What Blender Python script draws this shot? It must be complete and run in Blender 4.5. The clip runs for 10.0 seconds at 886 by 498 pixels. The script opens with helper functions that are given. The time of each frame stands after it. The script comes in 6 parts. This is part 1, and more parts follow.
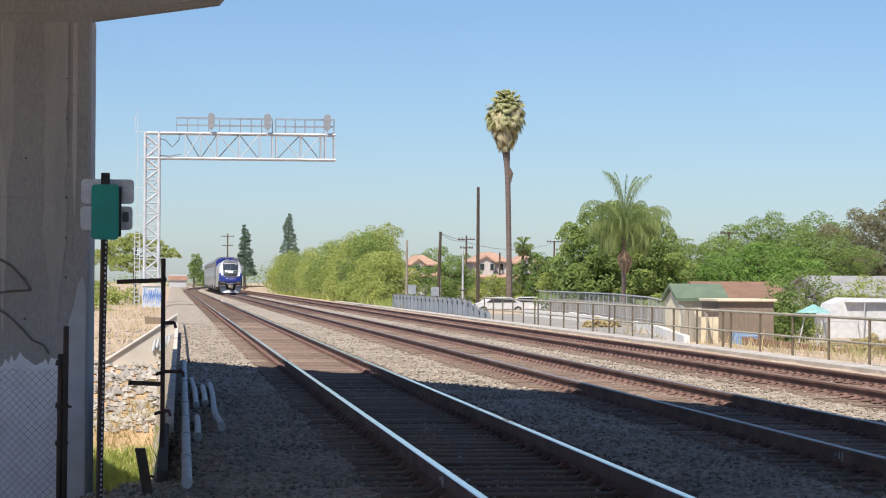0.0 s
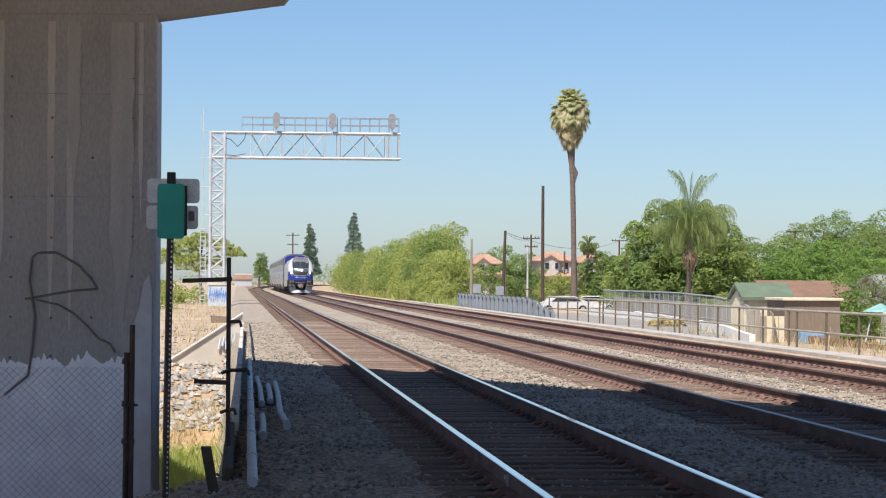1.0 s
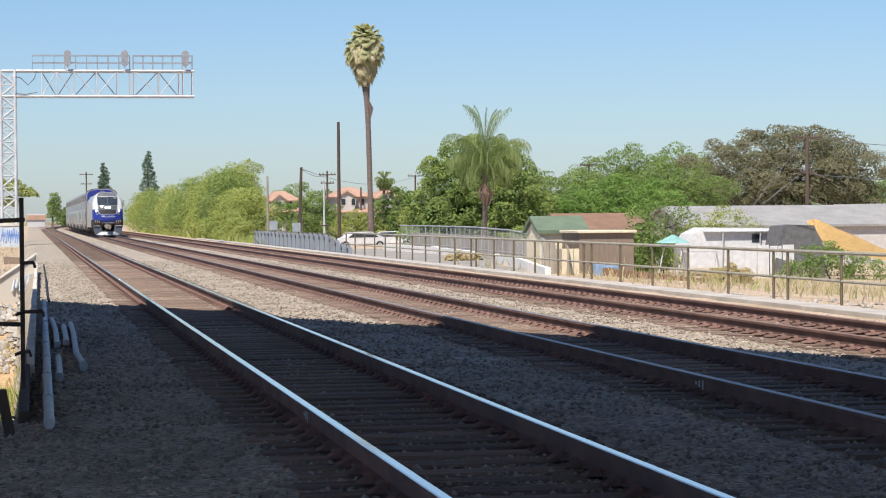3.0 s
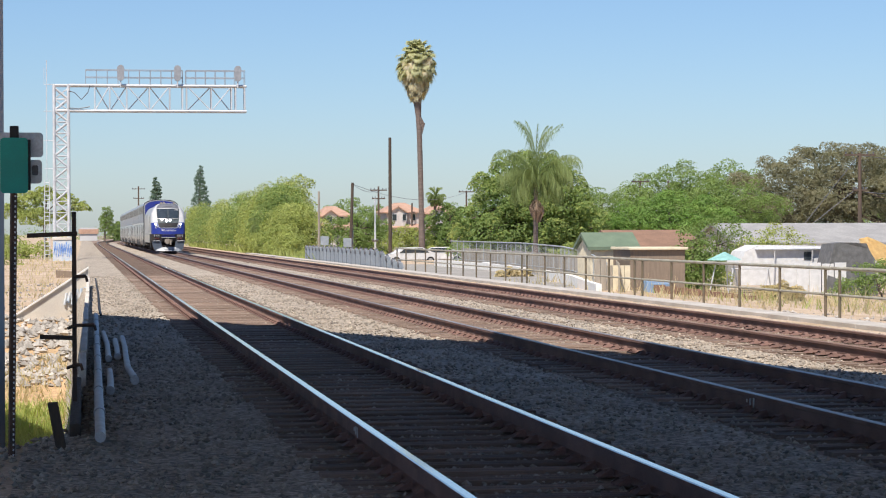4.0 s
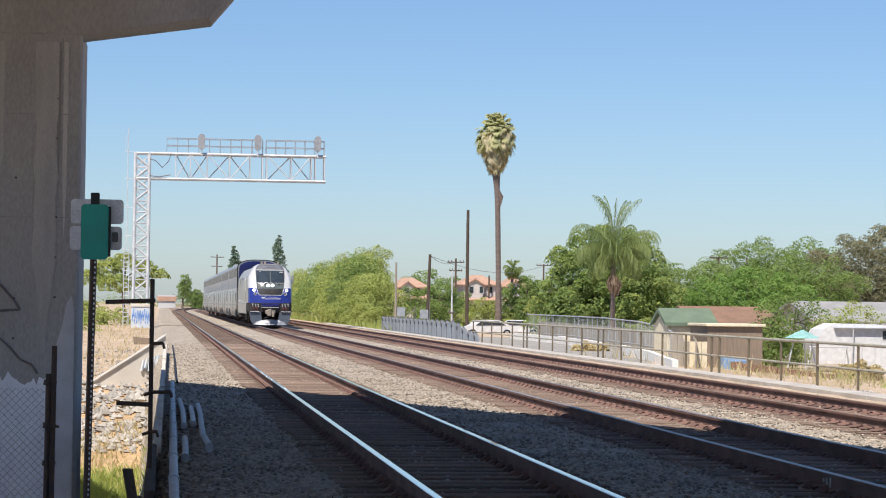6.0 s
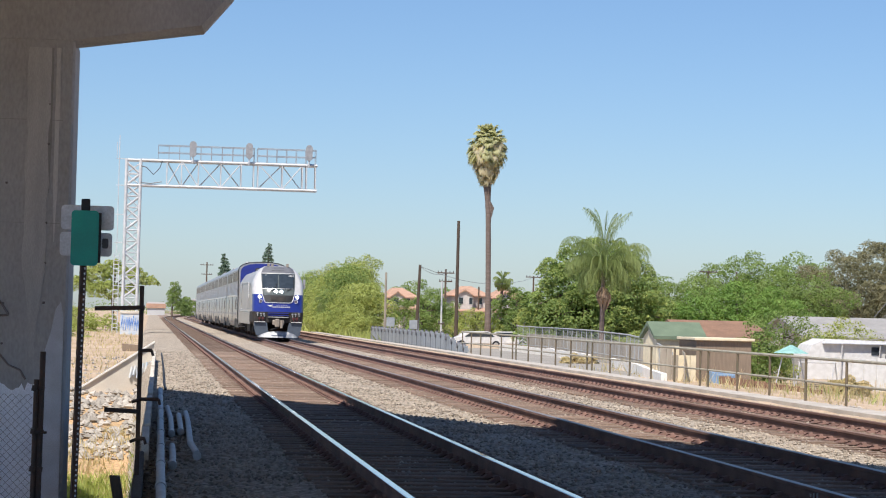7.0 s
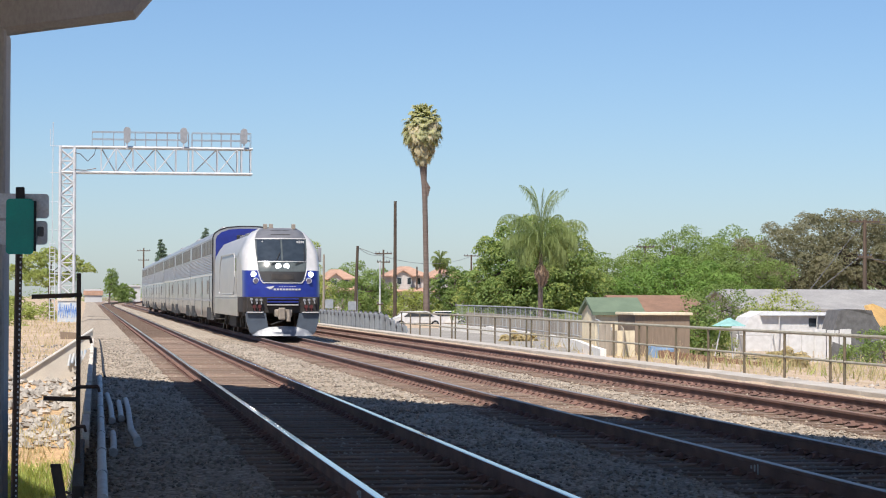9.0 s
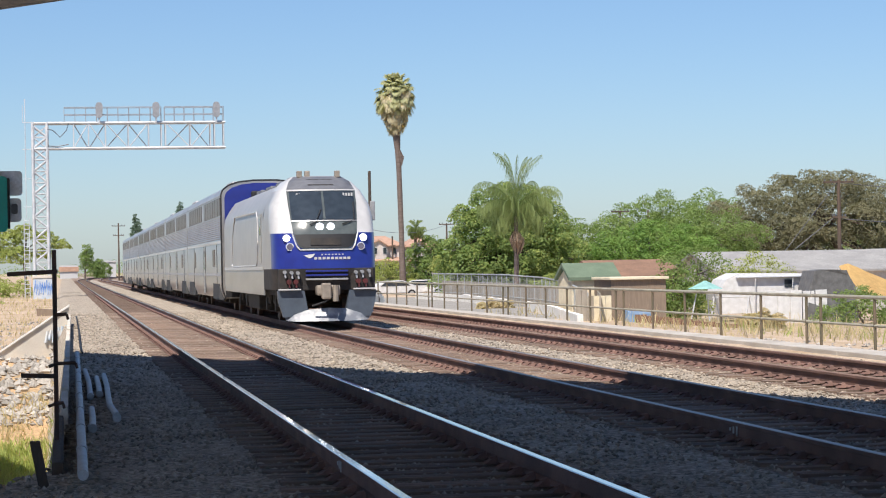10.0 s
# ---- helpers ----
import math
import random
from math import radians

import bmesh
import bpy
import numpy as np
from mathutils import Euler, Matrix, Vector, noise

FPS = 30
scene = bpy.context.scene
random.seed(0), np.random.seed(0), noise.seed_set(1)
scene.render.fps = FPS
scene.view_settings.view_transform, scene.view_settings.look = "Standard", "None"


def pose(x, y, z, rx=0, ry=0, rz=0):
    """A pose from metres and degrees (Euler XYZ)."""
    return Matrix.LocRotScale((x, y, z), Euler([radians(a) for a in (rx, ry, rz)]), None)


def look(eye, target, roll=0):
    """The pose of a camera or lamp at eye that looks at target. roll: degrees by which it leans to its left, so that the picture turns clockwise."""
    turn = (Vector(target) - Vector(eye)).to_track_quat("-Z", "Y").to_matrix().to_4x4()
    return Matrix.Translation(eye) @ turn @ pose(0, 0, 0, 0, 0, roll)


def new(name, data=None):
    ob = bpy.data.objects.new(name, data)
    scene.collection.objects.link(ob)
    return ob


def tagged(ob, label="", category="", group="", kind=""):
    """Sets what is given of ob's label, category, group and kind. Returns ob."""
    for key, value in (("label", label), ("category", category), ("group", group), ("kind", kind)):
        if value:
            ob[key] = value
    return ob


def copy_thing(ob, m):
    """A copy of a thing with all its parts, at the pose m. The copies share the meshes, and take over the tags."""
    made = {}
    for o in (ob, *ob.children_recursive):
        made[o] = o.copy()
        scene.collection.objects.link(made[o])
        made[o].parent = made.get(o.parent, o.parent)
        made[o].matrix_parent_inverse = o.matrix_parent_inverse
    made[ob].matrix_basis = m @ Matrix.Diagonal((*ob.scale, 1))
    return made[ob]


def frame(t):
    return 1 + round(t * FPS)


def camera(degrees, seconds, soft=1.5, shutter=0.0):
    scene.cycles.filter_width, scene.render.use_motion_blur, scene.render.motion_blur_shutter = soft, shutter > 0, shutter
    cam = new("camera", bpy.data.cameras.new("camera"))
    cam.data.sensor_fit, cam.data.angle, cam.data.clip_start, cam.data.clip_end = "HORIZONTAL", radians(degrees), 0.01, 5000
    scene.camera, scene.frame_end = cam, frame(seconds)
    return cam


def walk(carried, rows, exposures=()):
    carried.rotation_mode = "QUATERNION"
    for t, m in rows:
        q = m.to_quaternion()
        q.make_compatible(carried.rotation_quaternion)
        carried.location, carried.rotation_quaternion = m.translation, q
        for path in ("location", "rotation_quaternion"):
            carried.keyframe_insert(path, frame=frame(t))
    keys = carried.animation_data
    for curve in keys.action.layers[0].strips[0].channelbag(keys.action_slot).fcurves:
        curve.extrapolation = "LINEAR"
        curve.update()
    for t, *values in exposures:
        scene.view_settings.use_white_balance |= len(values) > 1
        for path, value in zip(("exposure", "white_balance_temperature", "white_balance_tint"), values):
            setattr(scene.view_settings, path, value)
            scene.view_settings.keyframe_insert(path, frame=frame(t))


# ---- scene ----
# X to the right of the railway, Y along it, z = 0 at the top of the rails
EYE = 1.55
cam = camera(22.17, 10.0, 1.1)
TURNS = [
    (0.0, 90.838, -0.302, -6.815), (0.5, 90.785, -0.241, -6.121), (1.0, 90.803, -0.306, -5.175),
    (1.5, 90.931, -0.237, -4.096), (2.0, 90.950, 0.196, -4.754), (2.5, 89.895, 0.637, -8.412),
    (2.7, 89.307, 0.688, -10.146), (3.8, 89.099, 0.343, -10.401), (4.0, 89.587, 0.207, -9.033),
    (4.5, 90.322, -0.000, -6.429), (5.0, 90.463, -0.171, -5.736), (5.5, 90.779, -0.240, -6.274),
    (6.0, 91.414, -0.743, -7.091), (7.5, 91.705, -1.587, -7.313), (8.0, 91.656, -1.234, -7.816),
    (8.5, 91.569, -0.823, -8.447), (9.0, 91.206, -0.185, -8.914), (9.5, 90.696, 0.445, -9.088),
    (10.0, 90.408, 1.022, -9.521),
]
walk(cam, [(t, pose(0, 0, EYE, rx, ry, rz)) for t, rx, ry, rz in TURNS], [(0.0, 0.56, 5700, 11.5), (10.0, 0.56, 5700, 11.5)])

# ---- light ----
SUN_EL, SUN_AZ = radians(57), math.atan2(-0.48, -0.80)   # azimuth from +Y towards +X
world = bpy.data.worlds.new("sky")
scene.world = world
world.use_nodes = True
wn = world.node_tree
sky = wn.nodes.new("ShaderNodeTexSky")
sky.sky_type = "NISHITA"
sky.sun_disc = False
sky.sun_elevation, sky.sun_rotation = SUN_EL, SUN_AZ
sky.dust_density, sky.ozone_density, sky.air_density, sky.altitude = 0.6, 4.3, 1.0, 400.0
wn.nodes["Background"].inputs["Strength"].default_value = 0.072
wn.links.new(sky.outputs["Color"], wn.nodes["Background"].inputs["Color"])
TO_SUN = Vector((math.sin(SUN_AZ) * math.cos(SUN_EL), math.cos(SUN_AZ) * math.cos(SUN_EL), math.sin(SUN_EL)))
sun = new("sun", bpy.data.lights.new("sun", "SUN"))
sun.data.energy, sun.data.angle, sun.data.color = 5.0, radians(0.53), (1.0, 0.86, 0.67)
sun.matrix_world = look(TO_SUN * 60, (0, 0, 0))


# ---- materials ----
def material(name, colour, rough=0.8, metal=0.0, second=None, scale=4.0, amount=0.5, fine=None, bump=0.0, bump_scale=60.0, island=0.0, coat=0.0, stretch=(1, 1, 1), spec=0.5, object_random=0.0):
    """Two colours mixed by large noise, fine grain in value, bump, and a value shift per island or object."""
    m = bpy.data.materials.new(name)
    m.use_nodes = True
    nt = m.node_tree
    b = nt.nodes["Principled BSDF"]
    b.inputs["Roughness"].default_value, b.inputs["Metallic"].default_value = rough, metal
    b.inputs["Coat Weight"].default_value = coat
    b.inputs["Specular IOR Level"].default_value = spec
    geo = nt.nodes.new("ShaderNodeTexCoord")
    mp = nt.nodes.new("ShaderNodeMapping")
    mp.inputs["Scale"].default_value = stretch
    nt.links.new(geo.outputs["Object"], mp.inputs["Vector"])
    big = nt.nodes.new("ShaderNodeTexNoise")
    big.inputs["Scale"].default_value, big.inputs["Detail"].default_value = scale, 5
    nt.links.new(mp.outputs[0], big.inputs["Vector"])
    ramp = nt.nodes.new("ShaderNodeValToRGB")
    ramp.color_ramp.elements[0].position, ramp.color_ramp.elements[1].position = 0.5 - 0.25 * amount, 0.5 + 0.25 * amount
    c2 = second or tuple(c * 0.75 for c in colour)
    ramp.color_ramp.elements[0].color, ramp.color_ramp.elements[1].color = (*colour, 1), (*c2, 1)
    nt.links.new(big.outputs["Fac"], ramp.inputs["Fac"])
    out = ramp.outputs["Color"]
    small = nt.nodes.new("ShaderNodeTexNoise")
    small.inputs["Scale"].default_value, small.inputs["Detail"].default_value = bump_scale, 3
    nt.links.new(mp.outputs[0], small.inputs["Vector"])
    hsv = nt.nodes.new("ShaderNodeHueSaturation")
    nt.links.new(out, hsv.inputs["Color"])
    grain = nt.nodes.new("ShaderNodeMapRange")
    g = 0.12 if fine is None else fine
    grain.inputs["From Min"].default_value, grain.inputs["From Max"].default_value = 0.3, 0.7
    grain.inputs["To Min"].default_value, grain.inputs["To Max"].default_value = 1 - g, 1 + g
    nt.links.new(small.outputs["Fac"], grain.inputs["Value"])
    value = grain.outputs[0]
    if island or object_random:
        rnd = nt.nodes.new("ShaderNodeNewGeometry").outputs["Random Per Island"] if island else nt.nodes.new("ShaderNodeObjectInfo").outputs["Random"]
        k = island or object_random
        mr = nt.nodes.new("ShaderNodeMapRange")
        mr.inputs["To Min"].default_value, mr.inputs["To Max"].default_value = 1 - k, 1 + k
        nt.links.new(rnd, mr.inputs["Value"])
        mul = nt.nodes.new("ShaderNodeMath")
        mul.operation = "MULTIPLY"
        nt.links.new(value, mul.inputs[0]), nt.links.new(mr.outputs[0], mul.inputs[1])
        value = mul.outputs[0]
    nt.links.new(value, hsv.inputs["Value"])
    nt.links.new(hsv.outputs["Color"], b.inputs["Base Color"])
    if bump:
        bp = nt.nodes.new("ShaderNodeBump")
        bp.inputs["Strength"].default_value, bp.inputs["Distance"].default_value = bump, 0.03
        nt.links.new(small.outputs["Fac"], bp.inputs["Height"])
        nt.links.new(bp.outputs[0], b.inputs["Normal"])
    return m


def glowing(name, colour, strength):
    m = material(name, colour)
    b = m.node_tree.nodes["Principled BSDF"]
    b.inputs["Emission Color"].default_value, b.inputs["Emission Strength"].default_value = (*colour, 1), strength
    return m


def leafy(name, a, b2, island=0.25):
    m = material(name, a, 0.65, second=b2, scale=0.5, island=island, fine=0.1, spec=0.15)
    nt = m.node_tree
    b = nt.nodes["Principled BSDF"]
    tr = nt.nodes.new("ShaderNodeBsdfTranslucent")
    tr.inputs["Color"].default_value = (a[0] * 1.6, a[1] * 1.6, a[2], 1)
    mix = nt.nodes.new("ShaderNodeMixShader")
    mix.inputs[0].default_value = 0.35
    o = nt.nodes["Material Output"]
    nt.links.new(b.outputs[0], mix.inputs[1]), nt.links.new(tr.outputs[0], mix.inputs[2])
    nt.links.new(mix.outputs[0], o.inputs["Surface"])
    return m


M = dict(
    ballast=material("ballast", (0.355, 0.305, 0.24), 0.95, second=(0.27, 0.23, 0.18), scale=0.9, bump=1.0, bump_scale=18, fine=0.65),
    track_ballast=material("rust_stained_ballast", (0.255, 0.185, 0.135), 0.95, second=(0.20, 0.145, 0.11), scale=1.4, bump=1.0, bump_scale=24, fine=0.45),
    stone=material("ballast_stone", (0.345, 0.30, 0.24), 0.95, second=(0.265, 0.225, 0.18), scale=1.2, island=0.4, fine=0.15, bump_scale=40),
    orange_dirt=material("orange_brown_soil", (0.50, 0.33, 0.18), 0.97, second=(0.38, 0.27, 0.15), scale=0.5, bump=0.7, bump_scale=10, fine=0.3),
    gravel=material("grey_gravel", (0.29, 0.275, 0.25), 0.97, second=(0.24, 0.225, 0.20), scale=0.6, bump=0.5, bump_scale=14, fine=0.25),
    dirt=material("dry_dirt", (0.46, 0.36, 0.26), 0.97, second=(0.36, 0.27, 0.17), scale=0.35, bump=0.7, bump_scale=12, fine=0.3),
    concrete=material("stained_concrete", (0.40, 0.395, 0.385), 0.9, second=(0.30, 0.292, 0.28), scale=0.9, stretch=(1.0, 1.0, 0.45), bump=0.3, bump_scale=24, amount=1.3, fine=0.10),
    pale_concrete=material("pale_concrete", (0.62, 0.58, 0.51), 0.9, second=(0.50, 0.46, 0.40), scale=0.7, bump=0.2),
    rail=material("rusty_rail", (0.185, 0.108, 0.088), 0.85, 0.0, second=(0.125, 0.074, 0.06), scale=2.0, bump=0.15, bump_scale=80),
    rail_worn=material("half_worn_rail_top", (0.40, 0.36, 0.33), 0.42, 0.7, second=(0.28, 0.22, 0.19), scale=0.6, stretch=(1, 0.1, 1), fine=0.05),
    rail_dull=material("dull_rail_top", (0.22, 0.15, 0.125), 0.75, 0.0, second=(0.16, 0.105, 0.085), scale=0.6, stretch=(1, 0.1, 1), fine=0.05, spec=0.15),
    rail_top=material("polished_rail_top", (0.94, 0.83, 0.69), 0.10, 1.0, second=(0.76, 0.66, 0.54), scale=0.6, stretch=(1, 0.1, 1), fine=0.05),
    sleeper=material("weathered_sleeper", (0.25, 0.18, 0.135), 0.95, second=(0.15, 0.11, 0.087), scale=3, stretch=(0.3, 4, 4), bump=0.5, bump_scale=40, object_random=0.25),
    steel=material("galvanised_steel", (0.58, 0.595, 0.615), 0.5, 0.15, second=(0.48, 0.495, 0.515), scale=2),
    dark_steel=material("dark_rusty_steel", (0.055, 0.042, 0.036), 0.7, 0.3, second=(0.09, 0.05, 0.035), scale=5),
    black=material("black_paint", (0.015, 0.015, 0.017), 0.6),
    silver=material("silver_paint", (0.43, 0.42, 0.405), 0.38, 0.35, second=(0.38, 0.375, 0.37), scale=1.5, fine=0.03),
    blue=material("blue_paint", (0.018, 0.030, 0.22), 0.3, 0.0, second=(0.016, 0.025, 0.19), coat=0.4, fine=0.03),
)


# ---- building helpers ----
def mesh_object(name, verts, faces, mat, parent=None, smooth=False):
    me = bpy.data.meshes.new(name)
    me.from_pydata(verts, [], faces)
    me.update()
    if smooth:
        me.polygons.foreach_set("use_smooth", [True] * len(me.polygons))
    for x in (mat if isinstance(mat, (list, tuple)) else [mat]):
        me.materials.append(x)
    ob = new(name, me)
    ob.parent = parent
    return ob


def part(name, bm, mat, parent=None, label="", smooth=False):
    me = bpy.data.meshes.new(name)
    bmesh.ops.recalc_face_normals(bm, faces=bm.faces)
    bm.to_mesh(me)
    bm.free()
    if smooth:
        me.polygons.foreach_set("use_smooth", [True] * len(me.polygons))
        me.set_sharp_from_angle(angle=radians(40))
    for x in (mat if isinstance(mat, (list, tuple)) else [mat]):
        me.materials.append(x)
    ob = new(name, me)
    ob.parent = parent
    return tagged(ob, label)


def thing(name, at=(0, 0, 0), label="", category="", group="", rz=0.0):
    ob = new(name)
    ob.empty_display_size = 0.3
    ob.matrix_basis = pose(*at, 0, 0, rz)
    return tagged(ob, label, category, group)


def box(bm, x0, y0, z0, x1, y1, z1, bevel=0.0, mat=0):
    r = bmesh.ops.create_cube(bm, size=1.0, matrix=Matrix.Translation(((x0 + x1) / 2, (y0 + y1) / 2, (z0 + z1) / 2)) @ Matrix.Diagonal((abs(x1 - x0), abs(y1 - y0), abs(z1 - z0), 1)))
    faces = {f for v in r["verts"] for f in v.link_faces}
    for f in faces:
        f.material_index = mat
    if bevel:
        bmesh.ops.bevel(bm, geom=list({e for v in r["verts"] for e in v.link_edges}), offset=bevel, segments=2, affect="EDGES", profile=0.6)
    return bm


def rod(bm, a, b, r, r2=None, seg=8, mat=0):
    a, b = Vector(a), Vector(b)
    d = b - a
    m = Matrix.Translation((a + b) / 2) @ d.to_track_quat("Z", "Y").to_matrix().to_4x4()
    out = bmesh.ops.create_cone(bm, cap_ends=True, segments=seg, radius1=r, radius2=r if r2 is None else r2, depth=d.length, matrix=m)
    for f in {f for v in out["verts"] for f in v.link_faces}:
        f.material_index = mat
    return bm


def tube(bm, pts, r, seg=6):
    """One skin along a line of points."""
    pts = [Vector(p) for p in pts]
    rows = []
    for i, p in enumerate(pts):
        d = (pts[min(i + 1, len(pts) - 1)] - pts[max(i - 1, 0)]).normalized()
        a = d.cross(Vector((0, 0, 1)) if abs(d.z) < 0.9 else Vector((1, 0, 0))).normalized()
        b = d.cross(a)
        rows.append([p + (a * math.cos(k * 6.2832 / seg) + b * math.sin(k * 6.2832 / seg)) * r for k in range(seg)])
    vs = ring(bm, rows)
    bm.faces.new(vs[0]), bm.faces.new(vs[-1][::-1])
    return bm


def ring(bm, rows, close=True, mat=0):
    """A skin over rows of points of equal count."""
    vs = [[bm.verts.new(p) for p in row] for row in rows]
    n = len(vs[0])
    for a, b in zip(vs, vs[1:]):
        for i in range(n if close else n - 1):
            f = bm.faces.new((a[i], a[(i + 1) % n], b[(i + 1) % n], b[i]))
            f.material_index = mat
    return vs


def extrude_poly(bm, pts, axis, a, b, mat=0):
    """A prism: a polygon of 2D points, extruded along axis from a to b."""
    put = {"x": lambda p, t: (t, p[0], p[1]), "y": lambda p, t: (p[0], t, p[1]), "z": lambda p, t: (p[0], p[1], t)}[axis]
    v0, v1 = [bm.verts.new(put(p, a)) for p in pts], [bm.verts.new(put(p, b)) for p in pts]
    fs = [bm.faces.new(v0), bm.faces.new(v1[::-1])]
    for i in range(len(pts)):
        j = (i + 1) % len(pts)
        fs.append(bm.faces.new((v0[i], v0[j], v1[j], v1[i])))
    for f in fs:
        f.material_index = mat
    return bm


# ---- the ground ----
def smooth(a, b, t):
    t = min(1, max(0, (t - a) / (b - a)))
    return t * t * (3 - 2 * t)


def table(pts, t):
    return float(np.interp(t, [p[0] for p in pts], [p[1] for p in pts]))


LOW = [(-40, -0.3), (18.6, -0.3), (21, -1.2), (27, -3.6), (48, -4.7), (55, -3.75), (61, -3.0), (66, -2.4), (72, -1.6), (75.5, -1.15), (77.5, -1.05), (107, -0.85), (163, -0.35), (400, -0.3), (1500, -0.3)]


def ground_z(x, y):
    bed = -0.21
    left = table(LOW, y)
    edge = 0.0 if y > 21 else max(-0.05 - (21 - y) * 0.24, -2.5)
    k = smooth(edge - 0.5, edge, x)
    z = left + (bed - left) * k
    if x > 13.2:
        z = table([(13.2, bed), (15.8, -0.33), (18, -0.6), (24, -1.0), (32, -1.6), (45, -1.8), (2000, -1.8)], x)
    if x > 17:                                   # level gravel lot behind the railing
        k = smooth(72, 82, y) * (1 - smooth(19.0 + 0.155 * (y - 80), 20.6 + 0.155 * (y - 80), x)) * smooth(17, 19, x)
        z += (-0.70 - z) * k
    if x < -3:
        z += 0.6 * smooth(-3, -14, x)
    return z


def build_ground():
    xs = sorted({*np.round(np.arange(-3, 16.1, 0.25), 3), *np.round(np.arange(-30, -3, 1.5), 3), *np.arange(17, 60, 2.0), *np.arange(60, 400, 20.0), *(-60, -100, -200, -400, -800, -2000, 600, 1000, 2000)})
    ys = sorted({*np.round(np.arange(4, 90, 0.5), 3), *np.arange(90, 170, 2.0), *np.arange(170, 400, 10.0), *(-20, -8, 0, 450, 550, 700, 1000, 1500, 2500, -60, -300, -2000)})
    verts = [(x, y, ground_z(x, y) + 0.025 * noise.noise((x * 0.9, y * 0.9, 0))) for y in ys for x in xs]
    n = len(xs)
    faces, kinds = [], []
    for j in range(len(ys) - 1):
        for i in range(n - 1):
            faces.append((j * n + i, j * n + i + 1, (j + 1) * n + i + 1, (j + 1) * n + i))
            xm, ym = (xs[i] + xs[i + 1]) / 2, ys[j]
            kinds.append(4 if -0.5 <= xm <= 13.3 and min(abs(xm - c) for c in (2.99, 7.10, 11.05)) < 1.3 else 0 if -0.5 <= xm <= 13.3 else 3 if xm < -0.4 and 40 < ym < 76 else 2 if 15.6 < xm < 18.6 + 0.155 * (ym - 80) and 80 < ym < 160 else 1)
    ob = mesh_object("ground", verts, faces, [M["ballast"], M["dirt"], M["gravel"], M["orange_dirt"], M["track_ballast"]], smooth=True)
    ob.data.polygons.foreach_set("material_index", kinds)
    return tagged(ob, "crushed stone railway bed with dry dirt on both sides", "ground", kind="structure")


build_ground()


# ---- the tracks ----
TRACKS = (2.99, 7.10, 11.05)
GAUGE = 1.505


def bend(y):
    return 0.5 * 3.0e-4 * max(0.0, y - 375.0) ** 2


RAIL = [(-0.070, -0.171), (0.070, -0.171), (0.070, -0.160), (0.012, -0.140), (0.010, -0.046), (0.036, -0.036), (0.036, -0.006), (0.028, 0.0), (-0.028, 0.0), (-0.036, -0.006), (-0.036, -0.036), (-0.010, -0.046), (-0.012, -0.140), (-0.070, -0.160)]


def rail(x, parent, top):
    ys = [-30, 0, 60, 150, 340, *range(360, 760, 20)]
    bm = bmesh.new()
    rows = [[(x + bend(y) + a, y, b) for a, b in RAIL] for y in ys]
    ring(bm, rows)
    bm.faces.ensure_lookup_table()
    for k, f in enumerate(bm.faces):
        f.material_index = 1 if k % len(RAIL) in (6, 7, 8) else 0
    return part("rail", bm, [M["rail"], M[top]], parent)


